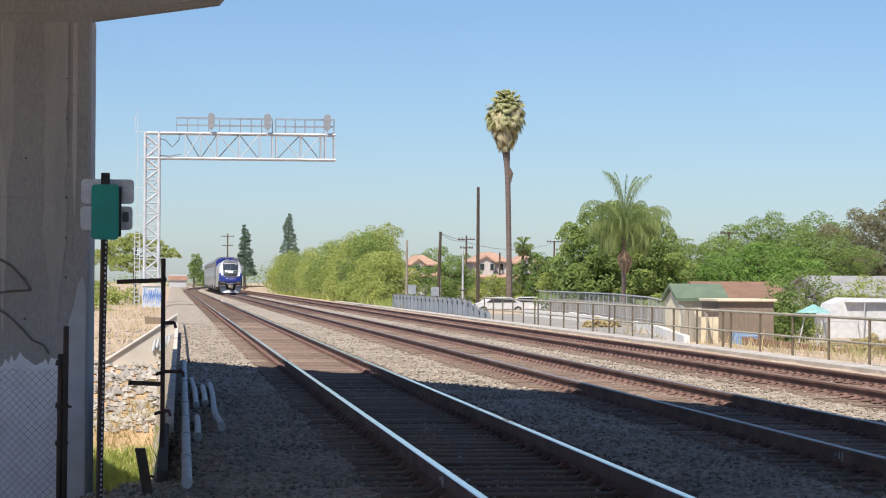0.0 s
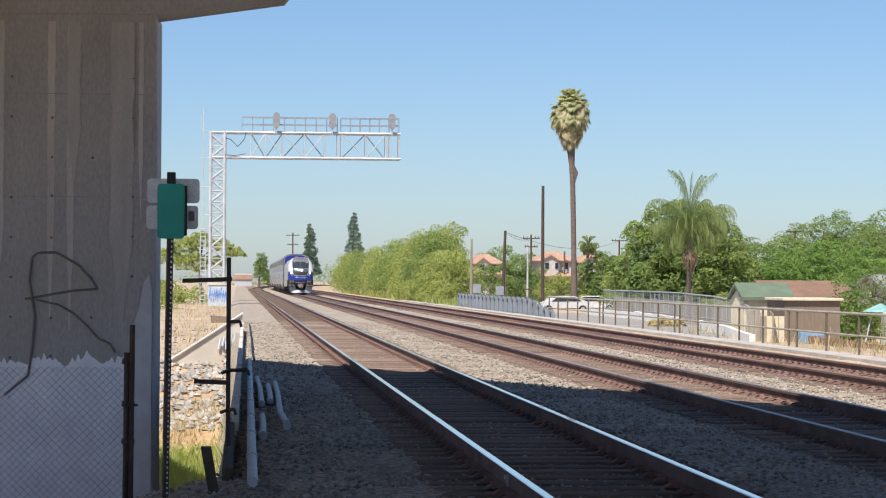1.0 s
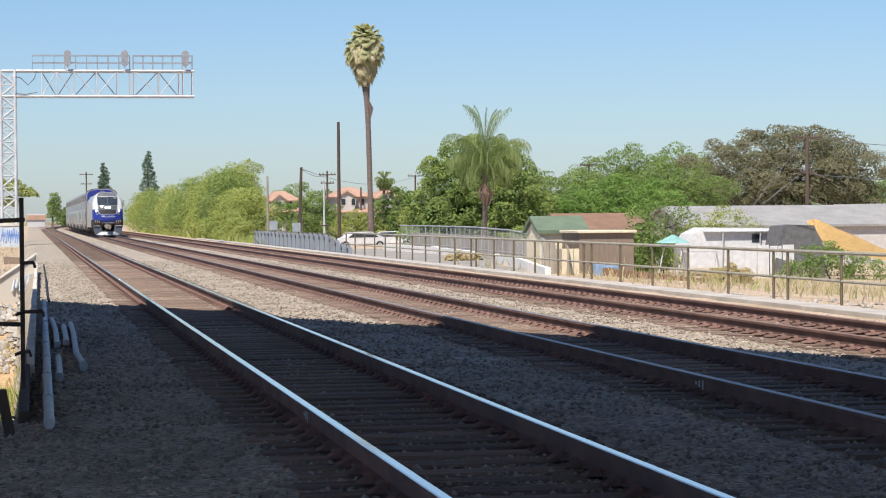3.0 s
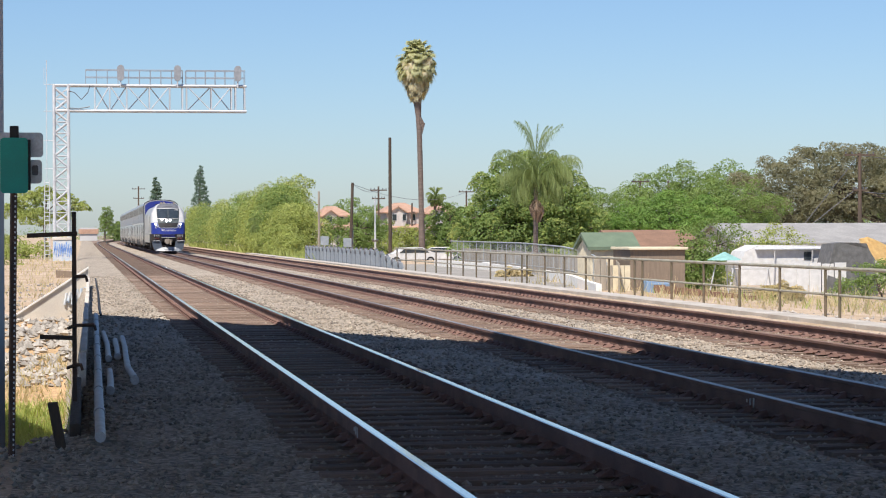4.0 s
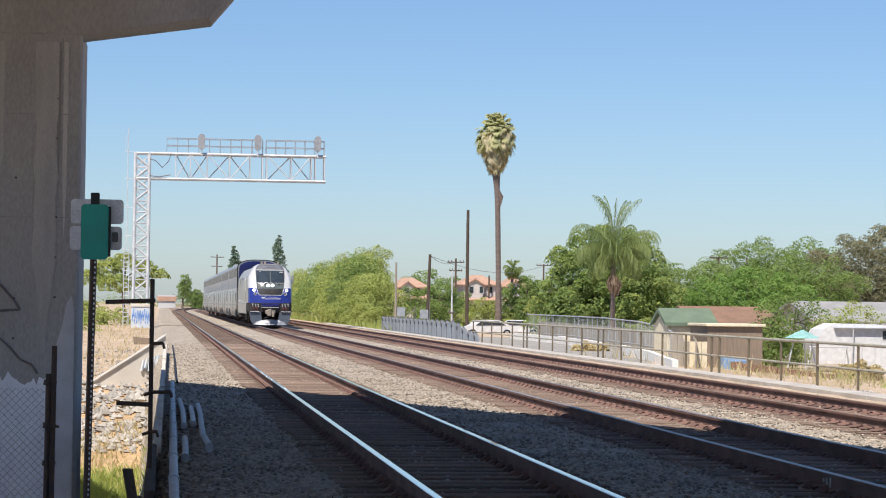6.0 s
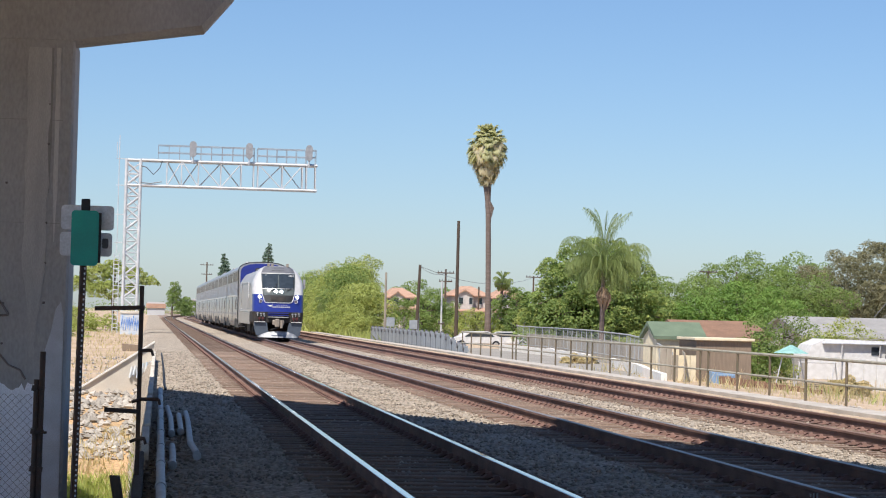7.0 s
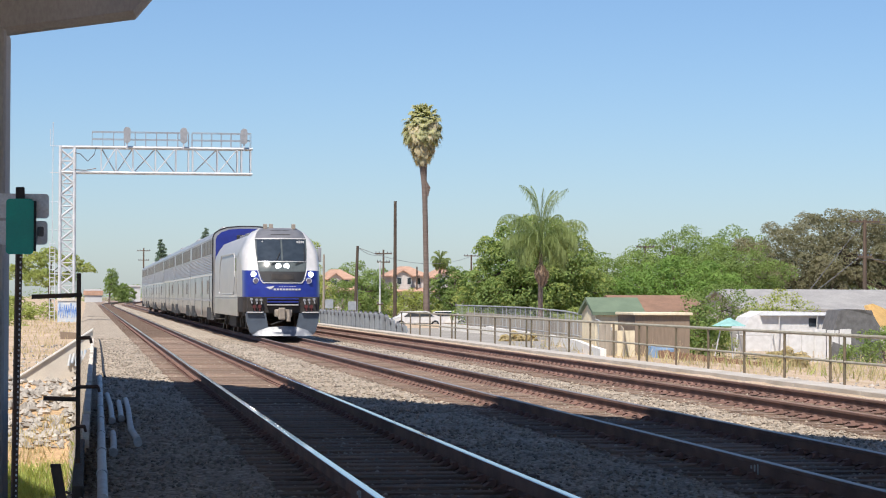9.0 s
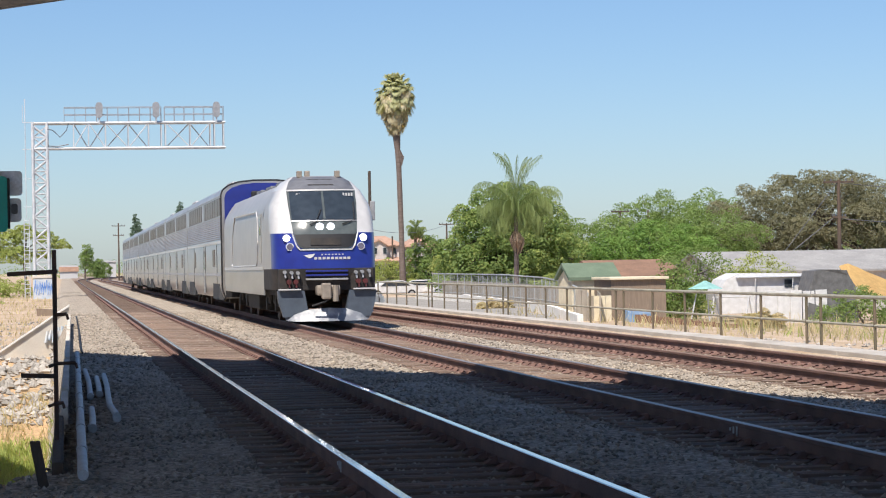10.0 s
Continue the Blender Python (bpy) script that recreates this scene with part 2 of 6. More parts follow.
def build_track(c, k, first, last):
    t = thing("railway_track", (0, 0, 0), "rust-brown steel rails spiked to weathered timber sleepers on ballast", "railway track", "parallel railway tracks")
    for s in (-1, 1):
        rail(c + s * GAUGE / 2, t, ("rail_top", "rail_worn", "rail_dull")[k])
    bm = bmesh.new()
    box(bm, -1.3, -0.115, -0.16, 1.3, 0.115, 0.0, 0.012)
    me = bpy.data.meshes.new("sleeper")
    bm.to_mesh(me)
    bm.free()
    me.materials.append(M["sleeper"])
    rnd = random.Random(k)
    y = -30.0
    verts, faces = [], []
    while y < 600:
        dz, dx, a = rnd.uniform(-0.012, 0.004), rnd.uniform(-0.05, 0.05), rnd.uniform(-1.2, 1.2)
        if first <= y <= last:
            o = new("sleeper", me)
            o.parent = t
            o.matrix_basis = pose(c + dx, y, -0.175 + dz, 0, 0, a)
        else:
            b = len(verts)
            x0 = c + bend(y) + dx
            for zz in (-0.33, -0.178 + dz):
                verts += [(x0 - 1.3, y - 0.115, zz), (x0 + 1.3, y - 0.115, zz), (x0 + 1.3, y + 0.115, zz), (x0 - 1.3, y + 0.115, zz)]
            faces += [(b + 4, b + 5, b + 6, b + 7), (b, b + 1, b + 5, b + 4), (b + 1, b + 2, b + 6, b + 5), (b + 2, b + 3, b + 7, b + 6), (b + 3, b, b + 4, b + 7)]
        y += 0.53 + rnd.uniform(-0.02, 0.02)
    tagged(mesh_object("distant_sleeper", verts, faces, M["sleeper"], t), kind="stuff")
    # tie plates with rail clips on both sides of each rail
    verts, faces = [], []
    y = 5.0
    while y < 160:
        for s in (-1, 1):
            for side in (-1, 1):
                x0 = c + s * GAUGE / 2 + side * 0.115
                b = len(verts)
                h = 0.055
                verts += [(x0 - 0.06, y - 0.09, -0.175), (x0 + 0.06, y - 0.09, -0.175), (x0 + 0.06, y + 0.09, -0.175), (x0 - 0.06, y + 0.09, -0.175), (x0 - side * 0.045, y - 0.045, -0.165 + h), (x0 - side * 0.045, y + 0.045, -0.165 + h), (x0 + side * 0.02, y + 0.04, -0.16 + h * 0.6), (x0 + side * 0.02, y - 0.04, -0.16 + h * 0.6)]
                faces += [(b, b + 1, b + 7, b + 4), (b + 1, b + 2, b + 6, b + 7), (b + 2, b + 3, b + 5, b + 6), (b + 3, b, b + 4, b + 5), (b + 4, b + 5, b + 6, b + 7)]
        y += 0.53
    tagged(mesh_object("rail_clip", verts, faces, M["rail"], t), "small rusty rail clips", kind="stuff")
    return t


for k, (c, a, b) in enumerate(zip(TRACKS, (10, 22, 34), (95, 120, 130))):
    build_track(c, k, a, b)


# ---- more materials ----
M.update(
    white=material("white_paint", (0.50, 0.50, 0.50), 0.4, second=(0.46, 0.46, 0.46), fine=0.03, coat=0.2),
    grey_paint=material("grey_paint", (0.14, 0.145, 0.16), 0.5, second=(0.11, 0.115, 0.13)),
    glass=material("dark_tinted_glass", (0.035, 0.045, 0.055), 0.05, spec=0.9, fine=0.02),
    brown_glass=material("brown_tinted_glass", (0.085, 0.060, 0.050), 0.3, spec=0.25, fine=0.03),
    coach=material("brushed_stainless_steel", (0.50, 0.485, 0.46), 0.33, 0.7, second=(0.42, 0.405, 0.38), scale=0.8, fine=0.05, stretch=(1, 0.3, 2)),
    coach_roof=material("dull_roof_steel", (0.42, 0.425, 0.435), 0.55, 0.3, second=(0.36, 0.36, 0.37)),
    underframe=material("underframe", (0.025, 0.024, 0.024), 0.8, 0.2, second=(0.045, 0.038, 0.034)),
    plough=material("scuffed_white_paint", (0.40, 0.41, 0.42), 0.55, second=(0.15, 0.165, 0.195), scale=2.3, amount=0.35),
    pilot=material("blue_grey_paint", (0.075, 0.095, 0.125), 0.5, second=(0.06, 0.075, 0.10)),
    mid_steel=material("weathered_steel", (0.30, 0.31, 0.33), 0.6, 0.2, second=(0.24, 0.25, 0.27)),
    red=material("red_paint", (0.09, 0.02, 0.02), 0.5),
    tan_metal=material("worn_coupler_steel", (0.33, 0.29, 0.24), 0.7, 0.3),
    lamp=glowing("headlight_glow", (1.0, 0.97, 0.88), 9.0),
    lamp_off=material("lamp_lens", (0.22, 0.20, 0.28), 0.1, 0.5),
    mask=material("glossy_dark_mask", (0.10, 0.115, 0.11), 0.12, spec=0.8, fine=0.03),
    teal=material("green_sign_enamel", (0.012, 0.33, 0.265), 0.45, second=(0.014, 0.28, 0.23), fine=0.04),
    plate=material("bare_aluminium_plate", (0.62, 0.64, 0.68), 0.45, 0.3, second=(0.52, 0.54, 0.58), scale=6),
    pvc=material("grey_white_pvc", (0.52, 0.53, 0.54), 0.5, second=(0.34, 0.34, 0.34), scale=5, amount=1.2),
    wood=material("grey_weathered_wood", (0.37, 0.33, 0.265), 0.9, second=(0.28, 0.245, 0.20), scale=2, stretch=(3, 3, 0.4), object_random=0.15),
    dark_wood=material("creosoted_wood", (0.055, 0.042, 0.033), 0.9, second=(0.085, 0.062, 0.045), scale=3, stretch=(4, 4, 0.4), bump=0.4),
    pole_wood=material("utility_pole_wood", (0.115, 0.078, 0.055), 0.9, second=(0.08, 0.06, 0.045), scale=2, stretch=(4, 4, 0.3)),
    rock=material("riprap_rock", (0.37, 0.345, 0.31), 0.95, second=(0.27, 0.25, 0.22), scale=2, island=0.3, bump=0.5, bump_scale=14),
    grass=leafy("green_grass", (0.34, 0.40, 0.12), (0.42, 0.42, 0.16)),
    dry_grass=leafy("dry_grass", (0.50, 0.42, 0.27), (0.40, 0.35, 0.20)),
    leaf=leafy("green_leaves", (0.205, 0.275, 0.09), (0.145, 0.205, 0.065)),
    leaf_light=leafy("light_green_leaves", (0.32, 0.355, 0.115), (0.23, 0.28, 0.085)),
    leaf_bright=leafy("bright_green_leaves", (0.19, 0.29, 0.075), (0.13, 0.215, 0.055)),
    leaf_dark=leafy("dull_dark_leaves", (0.22, 0.21, 0.135), (0.155, 0.155, 0.095)),
    leaf_blue=leafy("conifer_needles", (0.14, 0.195, 0.145), (0.105, 0.155, 0.115)),
    palm_green=leafy("palm_frond", (0.42, 0.42, 0.25), (0.33, 0.34, 0.18)),
    palm_queen=leafy("feather_palm_frond", (0.235, 0.285, 0.115), (0.165, 0.215, 0.08)),
    palm_dry=leafy("dry_palm_frond", (0.56, 0.51, 0.37), (0.45, 0.41, 0.28)),
    palm_husk=material("brown_palm_husk", (0.36, 0.26, 0.18), 0.9, second=(0.27, 0.19, 0.13), scale=3, stretch=(3, 3, 0.5), island=0.25),
    bark=material("bark", (0.17, 0.13, 0.10), 0.95, second=(0.11, 0.085, 0.065), scale=3, stretch=(1, 1, 0.6), bump=0.6, bump_scale=8),
    palm_bark=material("palm_bark", (0.17, 0.135, 0.12), 0.95, second=(0.13, 0.10, 0.085), scale=2.5, stretch=(0.4, 0.4, 3), bump=0.8, bump_scale=6),
    tile=material("orange_roof_tile", (0.43, 0.275, 0.195), 0.85, second=(0.35, 0.22, 0.155), scale=1.5, bump=0.4, bump_scale=8),
    stucco=material("pale_stucco", (0.52, 0.49, 0.46), 0.9, second=(0.45, 0.42, 0.39)),
    brown_roof=material("brown_shingle", (0.235, 0.14, 0.09), 0.9, second=(0.19, 0.115, 0.075), scale=1.5, bump=0.4, bump_scale=10),
    green_roof=material("green_shingle", (0.135, 0.18, 0.12), 0.9, second=(0.11, 0.15, 0.10), scale=1.5),
    grey_roof=material("grey_shingle", (0.295, 0.29, 0.28), 0.9, second=(0.245, 0.24, 0.235), scale=1.0, bump=0.3, bump_scale=8),
    cream=material("cream_boards", (0.70, 0.62, 0.45), 0.85, second=(0.61, 0.54, 0.39)),
    brown_wall=material("brown_boards", (0.24, 0.185, 0.135), 0.9, second=(0.20, 0.155, 0.115), stretch=(3, 3, 0.4)),
    fence_paint=material("dark_olive_steel", (0.13, 0.115, 0.075), 0.6, 0.2, second=(0.17, 0.13, 0.085), scale=3),
    kerb=material("worn_kerb_concrete", (0.46, 0.43, 0.39), 0.9, second=(0.36, 0.33, 0.29), scale=0.9, bump=0.2),
    fence_top=material("weathered_top_rail", (0.40, 0.38, 0.30), 0.6, 0.2, second=(0.32, 0.29, 0.22), scale=3),
    grey_panel=material("grey_galvanised_panel", (0.31, 0.345, 0.38), 0.55, 0.2, second=(0.25, 0.28, 0.31), object_random=0.1),
    blue_tarp=material("blue_tarp", (0.17, 0.27, 0.43), 0.6, second=(0.22, 0.31, 0.44)),
    tan_tarp=material("tan_tarp", (0.72, 0.52, 0.22), 0.8, second=(0.64, 0.45, 0.19)),
    teal_cloth=material("turquoise_canvas", (0.26, 0.47, 0.44), 0.8),
    dark_tarp=material("dark_grey_tarp", (0.10, 0.10, 0.10), 0.7, second=(0.14, 0.14, 0.14)),
    graffiti_blue=material("blue_spray_paint", (0.10, 0.22, 0.55), 0.7, second=(0.35, 0.45, 0.65), scale=3, amount=0.6),
    graffiti_pale=material("faded_blue_spray_paint", (0.42, 0.50, 0.60), 0.8, second=(0.55, 0.56, 0.56), scale=4),
    wall_white=material("white_wall_paint", (0.80, 0.78, 0.74), 0.7, second=(0.70, 0.68, 0.63), scale=2, fine=0.06),
    trailer_white=material("trailer_white", (0.64, 0.64, 0.635), 0.5, second=(0.55, 0.55, 0.54), fine=0.04),
    slat_grey=material("pale_grey_slats", (0.38, 0.39, 0.39), 0.6, 0.1, second=(0.35, 0.37, 0.38)),
    graffiti_dark=material("dark_spray_paint", (0.14, 0.12, 0.115), 0.85, second=(0.19, 0.17, 0.165), scale=3),
    cover_thin=material("thin_cover_paint", (0.56, 0.58, 0.62), 0.85, second=(0.44, 0.45, 0.47), scale=2.5, amount=0.9),
    cover_paint=material("grey_cover_paint", (0.84, 0.87, 0.93), 0.85, second=(0.70, 0.73, 0.79), scale=3, stretch=(1, 1, 0.6), amount=0.8, bump=0.1),
    stain=material("pale_lime_streak", (0.52, 0.505, 0.48), 0.9, second=(0.43, 0.415, 0.395), scale=2, stretch=(2, 2, 0.2)),
    stain_pale=material("faint_lime_wash", (0.43, 0.42, 0.40), 0.9, second=(0.37, 0.36, 0.345), scale=2, stretch=(2, 2, 0.3)),
    stain_dark=material("dark_water_streak", (0.26, 0.25, 0.238), 0.9, second=(0.31, 0.30, 0.288), scale=2, stretch=(2, 2, 0.2)),
)
RUST = M["dark_steel"]


# ---- bridge ----
def build_bridge():
    y0, y1 = 37.7, 40.0
    bm = bmesh.new()
    # wall with a chamfered corner, and a hammerhead cap whose underside rises outwards
    extrude_poly(bm, [(-9.5, y0), (-1.40, y0), (-1.36, y0 + 0.04), (-1.36, y1), (-9.5, y1)], "z", -6.0, 6.0)
    pier = tagged(part("bridge_pier", bm, M["concrete"]), "stained grey concrete bridge pier with cover paint and graffiti", "bridge pier", kind="structure")
    bm = bmesh.new()
    cap = [(-9.5, 5.80), (-1.36, 5.86), (0.75, 6.18), (1.22, 6.74), (1.40, 7.05), (1.40, 7.9), (-9.5, 7.9)]
    inset = [(-9.5, 5.90), (-1.40, 5.94), (0.70, 6.27), (1.14, 6.79), (1.30, 7.06), (1.30, 7.8), (-9.5, 7.8)]
    rows = [[(a, y0 - 0.02, b) for a, b in inset], [(a, y0 + 0.10, b) for a, b in cap], [(a, y0 + 0.5, b) for a, b in cap]]
    vs = ring(bm, rows)
    bm.faces.new(vs[0][::-1]), bm.faces.new(vs[-1])
    part("pier_cap", bm, M["concrete"], pier)
    # long vertical stains, as thin skins on the face
    rnd = random.Random(5)
    for layer, (x, w, z0, z1, m) in enumerate(((-3.09, 0.06, 0.9, 5.8, "stain"), (-2.77, 0.06, 0.7, 5.8, "stain"), (-2.72, 0.11, 3.2, 5.8, "stain_pale"), (-1.93, 0.19, 0.7, 5.8, "stain_pale"), (-1.80, 0.05, 2.9, 5.8, "stain"), (-1.62, 0.04, 2.6, 5.8, "stain"), (-1.73, 0.03, 3.4, 5.8, "stain_dark"), (-3.95, 0.10, 1.0, 5.8, "stain"))):
        ys = y0 - 0.003 - 0.0025 * (layer % 4)
        bm = bmesh.new()
        n = 18
        l, r = [], []
        for i in range(n + 1):
            z = z0 + (z1 - z0) * i / n
            k = smooth(0, 0.35, i / n) * 0.8 + 0.2
            l.append(bm.verts.new((x - w * k * rnd.uniform(0.8, 1.1), ys, z)))
            r.append(bm.verts.new((x + w * k * rnd.uniform(0.8, 1.1), ys, z)))
        for i in range(n):
            bm.faces.new((l[i], r[i], r[i + 1], l[i + 1]))
        part("water_stain", bm, M[m], pier)
    # ragged patch of cover paint low on the wall
    bm = bmesh.new()
    top = []
    for i in range(160):
        x = -9.0 + 7.35 * i / 159
        top.append((x, 0.22 + 0.12 * noise.noise((x * 3, 0, 4)) + 0.10 * noise.noise((x * 14, 0, 9)) + 0.07 * rnd.uniform(-1, 1) + 0.03 * (x + 3)))
    vt = [bm.verts.new((x, y0 - 0.014, z)) for x, z in top]
    vb = [bm.verts.new((x, y0 - 0.014, -5.0)) for x, z in top]
    for i in range(159):
        bm.faces.new((vb[i], vb[i + 1], vt[i + 1], vt[i]))
    part("cover_paint", bm, M["cover_paint"], pier, "pale grey cover paint")
    bm = bmesh.new()
    pts = [(-1.72, -5), (-1.42, -5), (-1.42, 1.35), (-1.47, 1.62), (-1.55, 1.5), (-1.62, 1.12), (-1.70, 0.85), (-1.75, 0.45), (-1.73, 0.1)]
    bm.faces.new([bm.verts.new((x, y0 - 0.018, z)) for x, z in pts])
    part("cover_paint", bm, M["cover_thin"], pier)
    # spray-painted line
    bm = bmesh.new()
    line = [(-3.82, -0.37), (-3.43, -0.05), (-3.36, 0.45), (-3.33, 0.93), (-3.42, 1.5), (-3.38, 1.9), (-3.28, 1.97), (-2.99, 1.98), (-2.62, 1.77), (-2.42, 1.55), (-2.31, 1.38), (-2.71, 1.35), (-3.1, 1.28), (-3.49, 1.21)]
    for a, b in zip(line, line[1:]):
        rod(bm, (a[0], y0 - 0.02, a[1]), (b[0], y0 - 0.02, b[1]), 0.022, seg=5)
    line = [(-3.3, 1.2), (-2.95, 1.12), (-2.7, 0.98), (-2.45, 0.75), (-2.29, 0.56), (-2.1, 0.48), (-2.01, 0.33)]
    for a, b in zip(line, line[1:]):
        rod(bm, (a[0], y0 - 0.02, a[1]), (b[0], y0 - 0.02, b[1]), 0.018, seg=5)
    part("graffiti_line", bm, M["graffiti_dark"], pier, "dark sprayed line")
    # form tie holes and the joints between the lifts
    bm = bmesh.new()
    for i in range(7):
        for j in range(9):
            x, z = -1.75 - i * 0.66, -0.4 + j * 0.66
            if rnd.random() < 0.55:
                rod(bm, (x, y0 + 0.01, z + 0.03 * rnd.uniform(-1, 1)), (x, y0 - 0.006, z), 0.022, seg=8)
    part("tie_hole", bm, M["graffiti_dark"], pier)
    bm = bmesh.new()
    for z in (2.9, 4.6):
        box(bm, -9.5, y0 - 0.006, z, -1.53, y0 - 0.002, z + 0.008)
    part("pour_joint", bm, M["stain_dark"], pier)
    # skewed deck on girders, with a parapet on its far edge
    e0, d = Vector((-2.55, 44.0)), Vector((0.374, -0.927)).normalized()
    n = Vector((-d.y, d.x))
    n = -n if n.y > 0 else n
    def strip(a, b, z0, z1, name, mat):
        bm = bmesh.new()
        q = [e0 - d * 34 + n * a, e0 + d * 75 + n * a, e0 + d * 75 + n * b, e0 - d * 34 + n * b]
        extrude_poly(bm, [tuple(p) for p in q], "z", z0, z1)
        return part(name, bm, M[mat], deck)
    deck = tagged(thing("road_bridge"), "grey concrete road bridge over the railway tracks", "bridge", kind="structure")
    strip(0.0, 17.0, 8.0, 8.35, "deck_slab", "concrete")
    strip(0.0, 0.3, 8.35, 9.2, "parapet", "concrete")
    strip(16.7, 17.0, 8.35, 9.2, "parapet", "concrete")
    for i in range(6):
        strip(0.8 + i * 2.8, 1.4 + i * 2.8, 7.0 if i else 7.4, 8.0, "girder", "concrete")


build_bridge()


# ---- left of the tracks ----
def perforated_post(name, x, y, z0, z1, parent, lean=0.0):
    bm = bmesh.new()
    rod(bm, (x, y, z0), (x + lean, y, z1), 0.028, seg=6)
    p = part(name, bm, M["dark_steel"], parent)
    n = int((z1 - z0) / 0.0254 / 1.6)
    for i in range(n):
        t = (i + 0.5) / n
        zz = z0 + (z1 - z0) * t
        # pale raised square, painted as the light seen through a hole
        bm = bmesh.new()
        box(bm, x + lean * t - 0.006 + 0.014, y - 0.034, zz - 0.008, x + lean * t + 0.006 + 0.014, y - 0.029, zz + 0.008)
        part("punched_hole", bm, M["plate"], p)
    return p


def plate(name, x0, z0, x1, z1, y, mat, parent, r=0.035, th=0.004, label=""):
    bm = bmesh.new()
    pts = []
    for cx, cz, a in ((x1 - r, z1 - r, 0), (x0 + r, z1 - r, 90), (x0 + r, z0 + r, 180), (x1 - r, z0 + r, 270)):
        pts += [(cx + r * math.cos(radians(a + k * 22.5)), cz + r * math.sin(radians(a + k * 22.5))) for k in range(5)]
    extrude_poly(bm, pts, "y", y, y + th)
    return part(name, bm, M[mat], parent, label)


def build_sign():
    s = thing("railway_sign_post", (0, 0, 0), "green and bare metal sign plates on a dark perforated post", "sign post")
    perforated_post("post", -0.575, 18.3, -0.35, 2.41, s, 0.035)
    plate("green_plate", -0.648, 1.875, -0.432, 2.315, 18.22, "teal", s, 0.03, 0.006, "blank dark green enamel plate")
    plate("metal_plate", -0.735, 2.165, -0.315, 2.362, 18.36, "plate", s, 0.03, label="bare aluminium back of a sign")
    b = plate("metal_plate", -0.74, 1.955, -0.325, 2.145, 18.37, "plate", s, 0.03, label="bare aluminium plate with a worn sticker")
    plate("sticker", -0.405, 2.02, -0.355, 2.10, 18.362, "grey_paint", b, 0.012, 0.004, "dark worn sticker")
    bm = bmesh.new()
    # black strip paints the shade on the green plate's right edge
    box(bm, -0.440, 18.232, 1.90, -0.412, 18.29, 2.30, 0.006)
    box(bm, -0.575, 18.24, 2.30, -0.505, 18.32, 2.41, 0.01)
    part("bracket", bm, M["black"], s)


build_sign()


def build_iron_post():
    s = thing("iron_frame_post", (0, 0, 0), "rusty iron post with short crossbars beside the ballast", "iron post")
    bm = bmesh.new()
    box(bm, -0.115, 22.57, -0.45, -0.070, 22.63, 1.77, 0.006)
    part("post", bm, RUST, s)
    for x0, x1, z, dz in ((-0.55, -0.06, 1.555, 0.02), (-0.43, -0.07, 0.525, -0.015)):
        bm = bmesh.new()
        box(bm, x0, 22.55, z - 0.022, x1, 22.60, z + 0.022, 0.005)
        for v in bm.verts:
            v.co.z += dz * (v.co.x - x1) / (x1 - x0)
        part("crossbar", bm, RUST, s)
    for z, a, b in ((1.13, -0.09, 0.02), (0.65, -0.16, 0.10), (0.26, -0.17, -0.03)):
        bm = bmesh.new()
        rod(bm, (a, 22.56, z - 0.03), (-0.09, 22.55, z), 0.016)
        rod(bm, (-0.09, 22.55, z), (b, 22.5, z + 0.005), 0.018)
        rod(bm, (b, 22.5, z + 0.005), (b + 0.015, 22.5, z - 0.05), 0.014)
        part("hook", bm, RUST, s)
    st = thing("timber_stub", (0, 0, 0), "short leaning creosoted timber stub on the bank edge", "wooden post")
    bm = bmesh.new()
    box(bm, -0.30, 18.75, -0.4, -0.215, 18.85, 0.17, 0.008)
    for v in bm.verts:
        v.co.x += -0.18 * (v.co.z - 0.17) + 0.0
    part("stub", bm, M["dark_wood"], st)


build_iron_post()


def build_chain_fence():
    s = thing("chain_link_fence", (0, 0, 0), "rusty chain-link fence panel with pipe posts before the pier", "fence")
    for x, z1 in ((-1.0, 1.12), (-1.05, 0.86), (-4.0, 0.9)):
        bm = bmesh.new()
        rod(bm, (x, 21.4, -1.6), (x + 0.015, 21.4, z1), 0.026)
        for z in (0.0, 0.35, 0.75):
            if z < z1:
                rod(bm, (x, 21.4, z), (x + 0.01, 21.4, z + 0.05), 0.036)
                rod(bm, (x, 21.38, z + 0.02), (x + (0.07 if z == 0.35 else 0.03), 21.36, z + 0.02), 0.012)
        part("post", bm, RUST, s)
    # woven wires, as thin square rods
    verts, faces = [], []
    def wire(a, b, r=0.0027):
        k = len(verts)
        for p in (a, b):
            verts.extend([(p[0] - r, p[1], p[2]), (p[0], p[1] - r, p[2] + r), (p[0] + r, p[1], p[2])])
        faces.extend([(k, k + 1, k + 4, k + 3), (k + 1, k + 2, k + 5, k + 4)])
    x0, x1, z0, z1 = -4.0, -1.07, -1.5, 0.72
    h = z1 - z0
    step = 0.072
    k = x0 - h
    while k < x1:
        a, b = max(k, x0), min(k + h, x1)
        if b > a:
            wire((a, 21.4, z0 + a - k), (b, 21.4, z0 + b - k))
            wire((a, 21.405, z1 - (a - k)), (b, 21.405, z1 - (b - k)))
        k += step
    tagged(mesh_object("wire_mesh", verts, faces, M["mid_steel"], s), "thin grey wire mesh", kind="stuff")


build_chain_fence()


